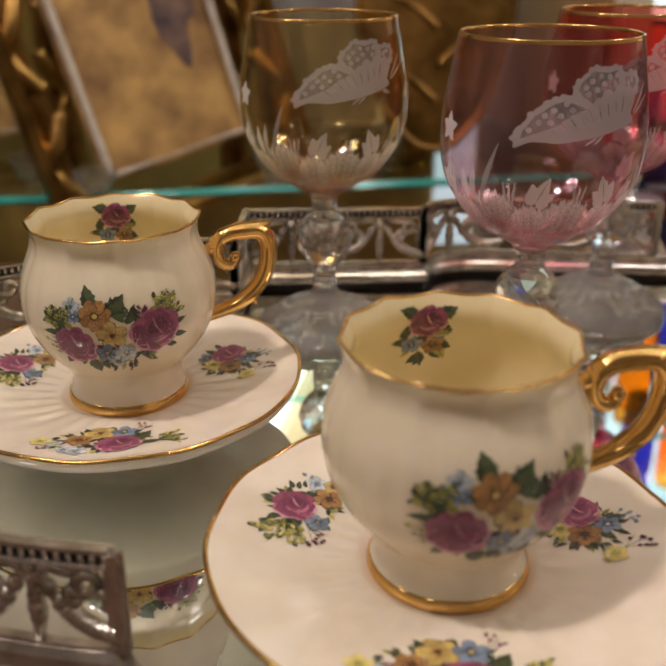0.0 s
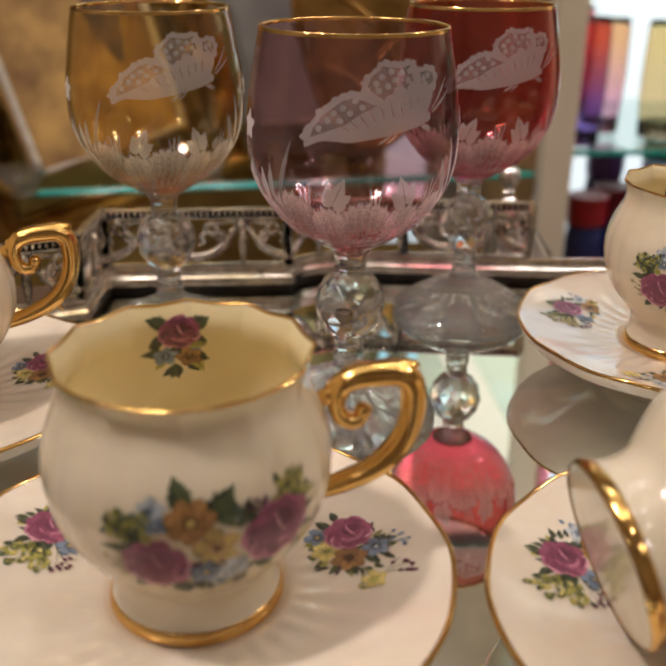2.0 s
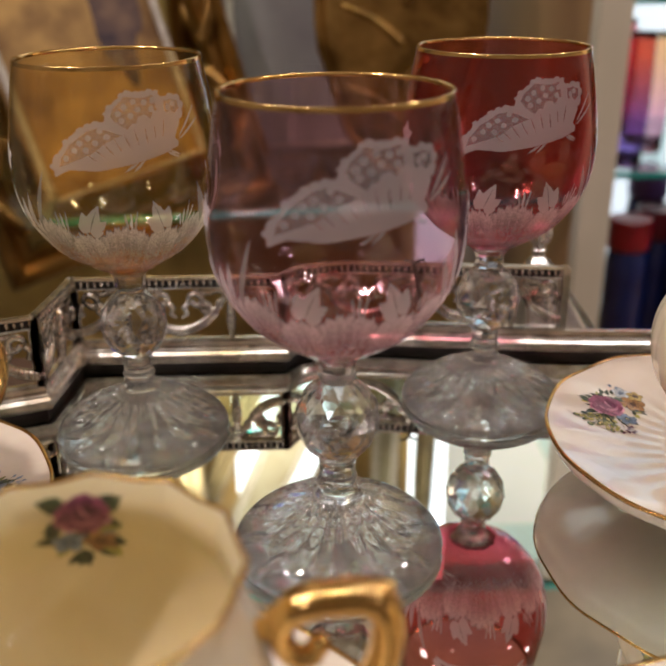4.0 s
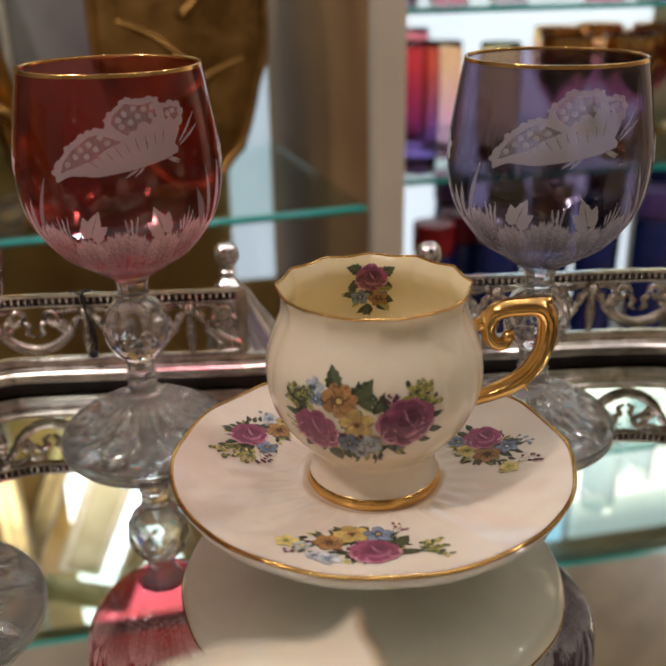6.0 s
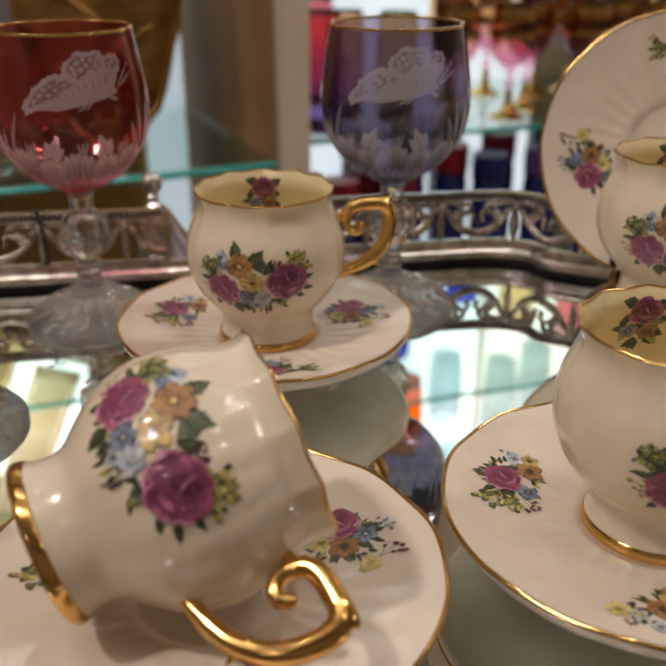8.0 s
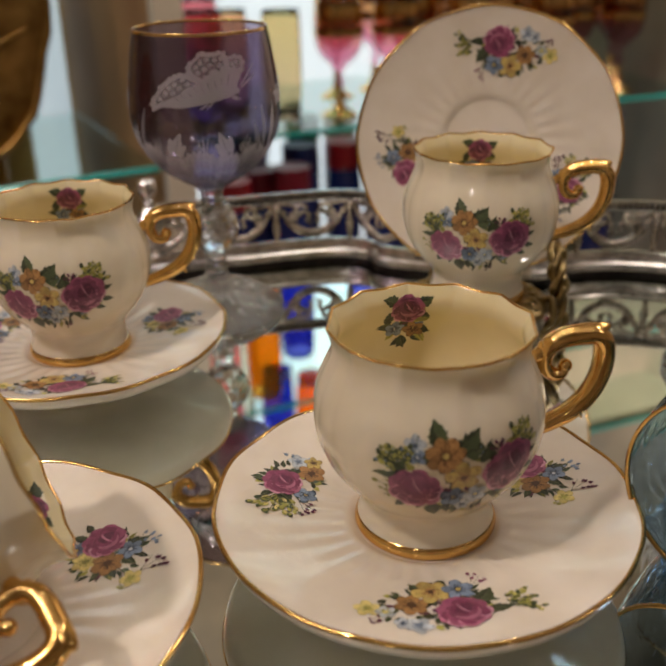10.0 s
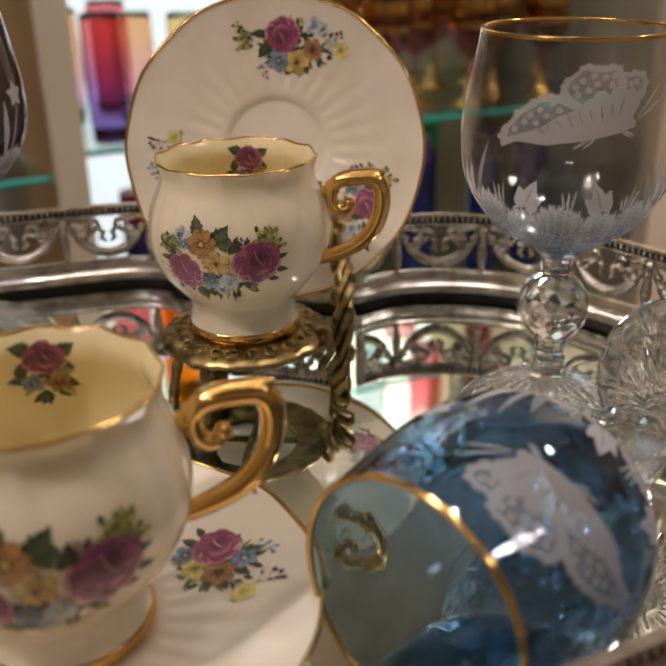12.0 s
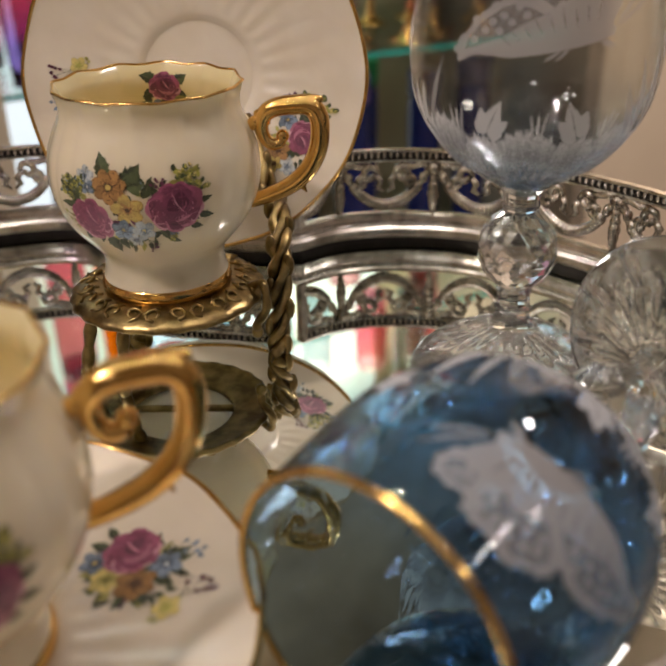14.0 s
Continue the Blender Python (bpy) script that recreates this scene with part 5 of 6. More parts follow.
def make_finial(tray, x, y, lean):
    """A ball on a fluted bell that ends the gallery at the tray's back opening."""
    bell = smooth_profile([(0.0035, 0.0290), (0.0060, 0.0262), (0.0095, 0.0205), (0.0125, 0.0120), (0.0165, 0.0030), (0.0215, -0.0080), (0.0240, -0.0160), (0.0200, -0.0172)], 4)
    foot = lathe(bell[::-1], 40, lambda a, r, z, k: (r * (1 + 0.05 * math.cos(8 * a)), z), (True, True))
    for v in foot.verts:
        v.co.x += lean * 0.010 * max(0.0, (0.026 - v.co.z) / 0.04)
    bell_foot = part("finial_foot", foot, BRIGHT_SILVER, tray, "fluted silver bell foot at the gallery's end")
    bell_foot.location = (x, y, 0)
    prof = smooth_profile([(0.0010, 0.0470), (0.0045, 0.0462), (0.0064, 0.0425), (0.0062, 0.0385), (0.0040, 0.0350), (0.0030, 0.0335), (0.0042, 0.0320), (0.0034, 0.0300), (0.0040, 0.0200), (0.0060, 0.0060), (0.0075, -0.0160)], 4)
    part("ball_finial", lathe(prof[::-1], 32, None, (True, True)), BRIGHT_SILVER, bell_foot, "polished silver ball and post")


def make_stand():
    """A brass cup-and-saucer stand: pierced ring, wire feet and a twisted back that holds the saucer."""
    st = thing("cup_stand", "antique brass display stand holding a cup and upright saucer", "display stand")
    ring = smooth_profile([(0.0205, 0.0000), (0.0225, 0.0010), (0.0265, 0.0010), (0.0310, 0.0002), (0.0345, -0.0014), (0.0362, -0.0032), (0.0352, -0.0046), (0.0310, -0.0034), (0.0225, -0.0022), (0.0205, -0.0012), (0.0205, 0.0000)], 3)
    rim = part("ring", lathe(ring, 84, lambda a, r, z, k: (r * (1 + (0.012 * math.cos(24 * a) if r > 0.034 else 0)), z)), BRASS, st)
    for i in range(24):
        bm = bmesh.new()
        a = 2 * math.pi * i / 24
        c = Vector((math.cos(a), math.sin(a), 0))
        t = Vector((-c.y, c.x, 0))
        s = 1 if i % 2 else -1
        q = [c * (0.0300 + 0.0034 * math.cos(k * 0.8) * (1 - k / 11)) + t * (s * 0.0036 * math.sin(k * 0.8) * (1 - k / 11)) + Vector((0, 0, 0.0006 - 0.0010 * math.cos(k * 0.8))) for k in range(9)]
        tube(bm, q, 0.00062, 5)
        tube(bm, [c * 0.0255 + t * 0.0012 + Vector((0, 0, 0.0011)), c * 0.0275 - t * 0.0006 + Vector((0, 0, 0.0011)), c * 0.0290 - t * 0.0022 + Vector((0, 0, 0.0008))], 0.00055, 5)
        part("scroll", bm, BRASS, rim)
    bm = bmesh.new()
    tube(bm, [Vector((x, 0, -0.0025)) for x in (-0.021, 0.0, 0.021)], 0.0016, 8)
    tube(bm, [Vector((0, y, -0.0025)) for y in (-0.021, 0.0, 0.021)], 0.0016, 8)
    part("cross_bar", bm, BRASS, st)
    floor = MIRROR - 0.0206
    for x, y in ((-0.024, -0.016), (-0.012, -0.022)):
        bm = bmesh.new()
        tube(bm, spline([(x, y, -0.002), (x * 1.12, y * 1.12, -0.012), (x * 1.22, y * 1.25, floor + 0.0035)], 6), [0.0016 + 0.0010 * abs(math.sin(i * 0.8)) for i in range(13)], 8)
        ball(bm, (x * 1.22, y * 1.25, floor + 0.0028), 0.0028, 8, 6)
        part("foot", bm, BRASS, st)
    for s in (1, -1):
        # twisted pair of wires that rises behind the cup and curls forward under the saucer
        bm = bmesh.new()
        w, back = (1.0, 0.0) if s > 0 else (0.45, 0.022)
        base = spline([(s * w * 0.040, -0.004 + back, floor + 0.002), (s * w * 0.0415, 0.002 + back, floor + 0.016), (s * w * 0.0415, 0.010 + back, 0.004), (s * w * 0.0405, 0.030 + back * 0.5, 0.016), (s * w * 0.034, 0.054, 0.022), (s * w * 0.024, 0.066, 0.045)], 10)
        for ph in (0.0, 2.1, 4.2):
            tube(bm, [p + Vector((0.0026 * math.cos(i * 0.42 + ph), 0.0026 * math.sin(i * 0.42 + ph), 0)) for i, p in enumerate(base)], [0.0016 + 0.0007 * abs(math.sin(i * 0.5 + ph)) for i in range(len(base))], 8)
        for i in range(3, len(base) - 6, 4):
            side = 0.0036 * (1 if i % 8 == 3 else -1)
            ball(bm, base[i] + Vector((side, -0.0012, 0)), 0.0022, 7, 5, 2.0)
        part("twisted_back", bm, BRASS, st, "twisted brass upright with small leaves")
        if s < 0:
            continue
        bm = bmesh.new()
        tube(bm, spline([(s * 0.030, -0.004, -0.002), (s * 0.036, -0.008, 0.002), (s * 0.0375, -0.012, -0.006), (s * 0.034, -0.012, -0.012), (s * 0.0335, -0.010, -0.016)], 6), [0.0014 + 0.0005 * abs(math.sin(i * 0.7)) for i in range(25)], 8)
        ball(bm, (s * 0.0335, -0.010, -0.017), 0.0024, 8, 6)
        part("hook", bm, BRASS, st)
    return st


def make_thread():
    """A black thread tied round the pierced gallery, with two short ends."""
    t = thing("black_thread", "thin black thread tied round the silver gallery", "thread")
    bm = bmesh.new()
    tube(bm, spline([(0.0, -0.003, TOP + 0.0005), (0.001, -0.0035, TOP - 0.006), (0.003, -0.0032, TOP - 0.016), (0.004, -0.003, TOP - 0.027), (0.002, -0.001, LOW + 0.001)], 6), 0.0007, 6)
    tube(bm, spline([(0.0, 0.003, TOP + 0.0005), (0.001, 0.0035, TOP - 0.008), (0.004, 0.003, TOP - 0.024), (0.002, 0.001, LOW + 0.001)], 6), 0.0007, 6)
    tube(bm, spline([(0.0, -0.003, TOP + 0.0005), (0.0, 0.0, TOP + 0.0010), (0.0, 0.003, TOP + 0.0005)], 6), 0.0007, 6)
    part("loop", bm, BLACK_THREAD, t)
    for s in (-1, 1):
        bm = bmesh.new()
        tube(bm, spline([(0.0, -0.003, TOP), (s * 0.002, -0.0035, TOP + 0.0022), (s * 0.005, -0.003, TOP + 0.0026)], 5), 0.0006, 6)
        part("loose_end", bm, BLACK_THREAD, t)
    bm = bmesh.new()
    ball(bm, (0.0025, -0.0036, LOW + 0.004), 0.0022, 8, 6)
    part("knot", bm, BLACK_THREAD, t)
    return t


# ---- the room ----
def structure(name, lo, hi, material, label, bevel=0.0):
    bm = bmesh.new()
    box(bm, lo, hi, bevel)
    ob = part(name, bm, material, None, "", smooth=False)
    return tagged(ob, label, "", "", "structure")


structure("floor", (-1.6, -1.8, -1.00), (2.9, 2.6, -0.90), FLOOR_WOOD, "dark wooden shop floor")
structure("ceiling", (-1.6, -1.8, 1.60), (2.9, 2.6, 1.70), CEILING_PAINT, "cream painted ceiling")
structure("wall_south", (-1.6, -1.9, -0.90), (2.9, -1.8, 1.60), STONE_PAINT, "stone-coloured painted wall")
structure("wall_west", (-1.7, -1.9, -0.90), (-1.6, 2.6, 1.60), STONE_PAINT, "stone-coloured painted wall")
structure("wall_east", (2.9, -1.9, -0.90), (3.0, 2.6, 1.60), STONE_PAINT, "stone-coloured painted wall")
structure("wall_north", (-1.7, 2.5, -0.90), (3.0, 2.6, 1.60), WALL_PAINT, "beige painted wall")
structure("pier_east", (1.62, 1.30, -0.90), (2.9, 1.42, 1.60), WALL_PAINT, "beige wall pier beside the cabinet")


def slab(name, corners, z0, z1, material, label):
    """An upright or flat slab over a four-cornered plan."""
    bm = bmesh.new()
    a = [bm.verts.new((x, y, z0)) for x, y in corners]
    b = [bm.verts.new((x, y, z1)) for x, y in corners]
    bm.faces.new(a[::-1])
    bm.faces.new(b)
    for i in range(4):
        j = (i + 1) % 4
        bm.faces.new((a[i], a[j], b[j], b[i]))
    bmesh.ops.recalc_face_normals(bm, faces=bm.faces)
    return tagged(part(name, bm, material, None, "", smooth=False), label, "", "", "structure")


slab("cabinet_divider", [(0.470, 1.275), (0.510, 1.275), (0.470, 1.78), (0.405, 1.78)], -0.90, 0.42, DIVIDER_WOOD, "brown lacquered cabinet divider")
slab("divider_trim", [(0.470, 1.238), (0.512, 1.238), (0.512, 1.272), (0.470, 1.272)], -0.90, 0.765, plain("pale_trim", (0.58, 0.50, 0.38), 0.4, 0, (0.52, 0.45, 0.33), 6.0), "pale trim on the divider")
structure("cabinet_back_west", (-1.2, 1.78, -0.90), (0.405, 1.80, 1.35), WEST_BACK, "ochre lacquered cabinet back")
structure("cabinet_back_east", (0.405, 1.86, -0.90), (1.62, 1.88, 1.35), WOOD_PAINT, "taupe cabinet back")
structure("cabinet_top", (-1.2, 1.275, 1.35), (1.62, 1.88, 1.39), WOOD_PAINT, "taupe cabinet top")
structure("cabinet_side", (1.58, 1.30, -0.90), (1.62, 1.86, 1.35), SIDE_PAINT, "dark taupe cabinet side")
CREAM_PANEL = glow("cream_backlit_panel", (1.0, 0.95, 0.82), 0.42)
structure("cabinet_fascia", (-1.2, 1.24, 0.785), (1.62, 1.272, 1.58), FASCIA_WOOD, "ochre wooden fascia over the cabinet")
structure("light_panel_upper", (0.50, 1.845, 0.232), (1.13, 1.857, 0.50), BLUE_PANEL, "blue backlit panel in the cabinet")
structure("light_panel_high", (0.76, 1.845, 0.502), (1.12, 1.857, 1.20), BLUE_PANEL, "blue backlit panel high in the cabinet")
structure("light_panel_east", (1.14, 1.845, 0.40), (1.44, 1.857, 1.20), DIM_STRIP, "cool white backlit panel high in the cabinet")
structure("light_panel_corner", (0.412, 1.845, 0.502), (0.740, 1.857, 1.20), CREAM_PANEL, "cream backlit panel in the cabinet corner")
structure("light_strip_west", (-0.060, 1.765, 0.60), (0.165, 1.777, 1.25), BRIGHT_STRIP, "white lit strip high in the cabinet")
structure("light_panel", (0.50, 1.845, -0.56), (1.21, 1.857, 0.230), LIGHT_PANEL, "cool white backlit panel in the cabinet")
structure("light_strip", (0.320, 1.765, -0.42), (0.400, 1.777, 0.50), DIM_STRIP, "cool white lit strip in the cabinet")
structure("light_strip_blue", (0.320, 1.765, 0.502), (0.400, 1.777, 0.72), BLUE_PANEL, "blue lit strip in the cabinet")
structure("light_strip_high", (0.320, 1.765, 0.722), (0.400, 1.777, 1.25), BRIGHT_STRIP, "bright white lit strip high in the cabinet")


def glass_shelf(lo, hi):
    sh = thing("glass_shelf", "clear glass cabinet shelf with green edge", "shelf", "cabinet shelves")
    bm = bmesh.new()
    box(bm, lo, hi)
    part("pane", bm, SHELF_GLASS, sh, smooth=False)
    bm = bmesh.new()
    box(bm, (lo[0], lo[1] - 0.003, lo[2]), (hi[0], lo[1] - 0.0005, hi[2]))
    part("front_edge", bm, SHELF_EDGE, sh, "teal green glass edge", smooth=False)
    return sh


bm = bmesh.new()
w_lo, w_hi = -0.158, -0.149
pts = [(-1.2, 1.10), (0.462, 1.262), (0.404, 1.775), (-1.2, 1.775)]
a = [bm.verts.new((x, y, w_lo)) for x, y in pts]
b = [bm.verts.new((x, y, w_hi)) for x, y in pts]
bm.faces.new(a[::-1])
bm.faces.new(b)
for i in range(4):
    bm.faces.new((a[i], a[(i + 1) % 4], b[(i + 1) % 4], b[i]))
west_shelf = thing("glass_shelf", "clear glass shelf with green edge, picture frames standing on it", "shelf", "cabinet shelves")
part("pane", bm, SHELF_GLASS, west_shelf, smooth=False)
bm = bmesh.new()
tube(bm, [Vector((-1.2, 1.097, -0.1535)), Vector((0.462, 1.259, -0.1535))], 0.0055, 4)
part("front_edge", bm, SHELF_EDGE, west_shelf, "teal green glass edge", smooth=False)
glass_shelf((0.512, 1.36, -0.150), (1.575, 1.84, -0.142))
glass_shelf((0.512, 1.36, 0.096), (1.575, 1.84, 0.104))
glass_shelf((0.512, 1.36, 0.360), (1.575, 1.84, 0.368))
glass_shelf((0.512, 1.36, -0.560), (1.575, 1.84, -0.552))
glass_shelf((-1.2, 1.30, 0.30), (0.40, 1.77, 0.308))
glass_shelf((0.512, 1.36, 0.640), (1.575, 1.84, 0.648))
glass_shelf((-1.2, 1.232, 0.772), (1.575, 1.40, 0.780))
glass_shelf((-1.2, 1.40, 0.560), (0.40, 1.76, 0.568))

# table under the plateau
table = thing("display_table", "dark wooden display table under the mirror plateau", "table")
bm = bmesh.new()
plan = [(-0.45, -0.25), (0.66, -0.25), (0.66, 0.25), (0.60, 0.345), (0.475, 0.385), (0.435, 0.432), (0.40, 0.452), (0.10, 0.478), (-0.45, 0.478)]
levels = [[bm.verts.new((x * k, y * k, z)) for x, y in plan] for z, k in ((-0.050, 0.994), (-0.047, 1.0), (-0.0205, 1.0), (-0.0175, 0.994))]
grid_faces(bm, levels)
bm.faces.new(levels[0][::-1])
bm.faces.new(levels[-1])
part("top", bm, TABLE_WOOD, table, smooth=False)
for x, y in ((-0.42, -0.22), (0.60, -0.22), (-0.42, 0.42), (0.36, 0.41)):
    bm = bmesh.new()
    box(bm, (x, y, -0.90), (x + 0.03, y + 0.03, -0.050), 0.003)
    part("leg", bm, TABLE_WOOD, table, smooth=False)

# ---- things on the plateau ----
plateau = make_plateau()
make_thread().matrix_world = pose(0.1310, 0.4545, 0)
make_finial(plateau, 0.2008, 0.4852, 1)
make_finial(plateau, 0.2987, 0.4590, -1)

saucer = make_saucer()
cup = make_cup()
# place, turn of the saucer, turn of the cup, and how far the cup's transfers sit off their usual place (outside, inside)
SEATS = [(-0.0789, 0.2869, 0.158, 0.14, 0.0, 0.0), (0.0300, 0.1680, 0.0, 0.02, 0.28, 0.10), (0.2343, 0.3180, -0.151, -0.207, -0.10, 0.0), (0.3226, 0.1304, -0.1765, -0.223, 0.11, 0.0)]
for k, (x, y, a, ca, outside, inside) in enumerate(SEATS):
    s = saucer if k == 0 else copy_thing(saucer, pose(0, 0, 0))
    s.matrix_world = Matrix.Translation((x, y, MIRROR)) @ Matrix.Rotation(a, 4, "Z")
    c = cup if k == 0 else copy_thing(cup, pose(0, 0, 0))
    c.matrix_world = Matrix.Translation((x + (0.001 if k != 1 else 0), y + 0.001, MIRROR + 0.0166)) @ Matrix.Rotation(ca, 4, "Z")
    move_transfers(c, outside, inside)

# a cup on its side in its saucer
s = copy_thing(saucer, pose(0, 0, 0))
s.matrix_world = Matrix.Translation((0.176, 0.140, MIRROR)) @ Matrix.Rotation(-0.034, 4, "Z")
tagged(s, "cream bone china saucer holding a tipped cup")
axis = Vector((0.955, 0.050, 0.292)).normalized()
h = Vector((0.0, -0.89, -0.45))
h = (h - axis * h.dot(axis)).normalized()
q = axis.cross(h)
c = copy_thing(cup, pose(0, 0, 0))
tagged(c, "cream bone china teacup tipped on its side in the saucer")
foot_at = Vector((0.200, 0.140, 0.0577)) - axis * 0.0725
move_transfers(c, radians(13), 0.0)
c.matrix_world = Matrix.Translation(foot_at) @ Matrix((h, q, axis)).transposed().to_4x4()

# the set on the brass stand
stand_z = 0.0196
turn = radians(-28)
stand = make_stand()
stand.matrix_world = Matrix.Translation((0.423, 0.270, stand_z)) @ Matrix.Rotation(turn, 4, "Z")
c = copy_thing(cup, pose(0, 0, 0))
tagged(c, "cream bone china teacup with rose print on the brass stand")
c.matrix_world = Matrix.Translation((0.423, 0.270, stand_z + 0.0012)) @ Matrix.Rotation(turn, 4, "Z")
plate = copy_thing(saucer, pose(0, 0, 0))
tagged(plate, "cream bone china saucer propped upright on the brass stand")
plate.matrix_world = Matrix.Translation((0.463, 0.332, 0.0790)) @ Matrix.Rotation(turn, 4, "Z") @ Matrix.Rotation(radians(75), 4, "X") @ Matrix.Rotation(math.pi, 4, "Z") @ Matrix.Translation((0, 0, -0.018))

# goblets
def upright(x, y, face):
    return Matrix.Translation((x, y, MIRROR)) @ Matrix.Rotation(radians(-face), 4, "Z")


make_goblet("amber", "amber glass goblet with gold lip, engraved butterfly, crystal stem", upright(0.0073, 0.3816, -10))
make_goblet("pink", "rose pink glass goblet with gold lip, engraved butterfly, crystal stem", upright(0.0854, 0.2962, -2))
make_goblet("red", "ruby red glass goblet with gold lip, engraved butterfly, crystal stem", upright(0.1558, 0.4001, 0))
make_goblet("purple", "smoky violet glass goblet with gold lip, engraved butterfly, crystal stem", upright(0.3177, 0.3711, 22))
make_goblet("clear", "clear glass goblet with blue-tinged base, gold lip and engraved butterfly", upright(0.5246, 0.1928, 40))
axis = -Vector((math.cos(0.371), math.sin(0.371), -0.02)).normalized()      # from foot to lip
front = Vector((-0.30, -0.78, 0.52))
front = (front - axis * front.dot(axis)).normalized()
yy = -front
xx = yy.cross(axis)
lip = Vector((0.396, 0.0743, 0.0297))
make_goblet("blue", "teal blue glass goblet with gold lip lying on its side", Matrix.Translation(lip - axis * 0.1535) @ Matrix((xx, yy, axis)).transposed().to_4x4())


# ---- cabinet goods ----
def vessel(name, label, category, profile, x, y, z, material, band=None, group=""):
    v = thing(name, label, category, group)
    part("body", lathe(smooth_profile(profile, 3), 40, None, (True, False)), material, v)
    r0 = profile[1][0]
    if profile[0][1] < 0.01:
        part("base", lathe([(0.0005, -0.0002), (r0 * 0.96, -0.0002), (r0 * 1.01, 0.0015), (r0 * 1.01, 0.0035)], 40), material, v, "thick glass base")
    if band:
        r, h0, h1 = band
        part("gold_band", lathe([(r + 0.0008, h0), (r + 0.0012, (h0 + h1) / 2), (r + 0.0008, h1)], 40), GOLD, v)
    v.matrix_world = pose(x, y, z)
    return v


def tumbler_profile(r, h):
    return [(0.0005, 0.002), (r * 0.80, 0.0), (r * 0.88, 0.01), (r, h * 0.5), (r * 0.94, h), (r * 0.90, h), (r * 0.95, h * 0.5), (r * 0.82, 0.014), (0.0005, 0.012)]


RUBY = tinted_glass("cabinet_ruby", (0.92, 0.58, 0.66), (0.95, 0.68, 0.70), 0.05, 0.15, bend=True)
VIOLET = tinted_glass("cabinet_violet", (0.74, 0.65, 0.86), (0.95, 0.68, 0.68), 0.06, 0.16, bend=True)
ORANGE = tinted_glass("cabinet_orange", (0.92, 0.78, 0.83), (0.97, 0.83, 0.70), 0.05, 0.15, bend=True)
HONEY = tinted_glass("cabinet_honey", (0.93, 0.86, 0.74), (0.95, 0.88, 0.72), 0.05, 0.15, bend=True)
CRANBERRY = tinted_glass("cabinet_cranberry", (0.95, 0.72, 0.79), (0.94, 0.78, 0.62), 0.11, 0.16)
CLEAR = tinted_glass("cabinet_clear", (0.80, 0.86, 0.88), gloss=1.5)
COBALT = plain("cobalt_glass", (0.008, 0.012, 0.075), 0.08, 0, (0.010, 0.02, 0.11), 20, coat=0.5)
LIDS = {k: plain("lid_" + k, c, 0.3, 0, tuple(v * 0.7 for v in c), 30) for k, c in
        {"red": (0.30, 0.010, 0.018), "wine": (0.16, 0.008, 0.02), "purple": (0.13, 0.07, 0.26), "blue": (0.012, 0.022, 0.11), "green": (0.012, 0.20, 0.07), "peach": (0.70, 0.50, 0.34)}.items()}

for x, y, r, h, m, lab in ((0.585, 1.42, 0.033, 0.185, VIOLET, "red over violet glass tumbler"), (0.655, 1.52, 0.034, 0.175, ORANGE, "orange and pink glass tumbler"),
                           (0.735, 1.47, 0.035, 0.175, HONEY, "honey gold glass tumbler"), (0.640, 1.66, 0.036, 0.185, RUBY, "ruby glass tumbler"), (0.545, 1.60, 0.034, 0.18, ORANGE, "orange and pink glass tumbler")):
    vessel("tumbler", lab + " on a glass shelf", "tumbler", tumbler_profile(r, h), x, y, -0.142, m, None, "cabinet tumblers")

GOB = [(0.0055, 0.050), (0.011, 0.060), (0.0055, 0.070), (0.012, 0.085), (0.036, 0.110), (0.044, 0.145), (0.041, 0.190), (0.039, 0.190), (0.041, 0.145), (0.033, 0.112), (0.008, 0.092), (0.0005, 0.091)]
GOB_FOOT = smooth_profile([(0.0005, 0.002), (0.031, 0.0), (0.032, 0.003), (0.020, 0.009), (0.009, 0.022), (0.0065, 0.050)], 3)
rnd = random.Random(8)
spots = [(0.835, 1.45), (0.935, 1.43), (1.005, 1.50), (1.085, 1.43), (1.170, 1.48), (1.255, 1.42), (1.340, 1.47), (1.425, 1.43), (0.900, 1.62), (1.00, 1.66), (1.09, 1.62), (1.19, 1.66), (1.29, 1.62), (1.40, 1.64), (1.50, 1.55)]
for k, (x, y) in enumerate(spots):
    g = vessel("cranberry_goblet", "cranberry glass goblet with gilded lip and foot in the cabinet", "goblet", GOB, x, y, -0.142, CRANBERRY, (0.0415, 0.170, 0.191), "cabinet goblets")
    part("gold_foot", lathe(GOB_FOOT, 32), GOLD, g, "gilded foot")
    part("gold_belt", lathe([(0.0440, 0.140), (0.0447, 0.145), (0.0443, 0.150)], 40), GOLD, g)
for k, x in enumerate((0.56, 0.66, 0.78, 0.90, 1.02, 1.14, 1.27, 1.40)):
    vessel("vase", "coloured glass vase on a high glass shelf", "vase", tumbler_profile(0.036, 0.17), x, 1.46 + 0.05 * (k % 3), 0.104, (VIOLET, RUBY, ORANGE, CRANBERRY)[k % 4], None, "high shelf vases")
FLAME = tinted_glass("cabinet_flame", (1.0, 0.58, 0.16), (1.0, 0.64, 0.22), 0.05, 0.15, bend=True)
INKBLUE = tinted_glass("cabinet_ink_blue", (0.30, 0.38, 0.76), (0.34, 0.34, 0.72), 0.05, 0.2, bend=True)
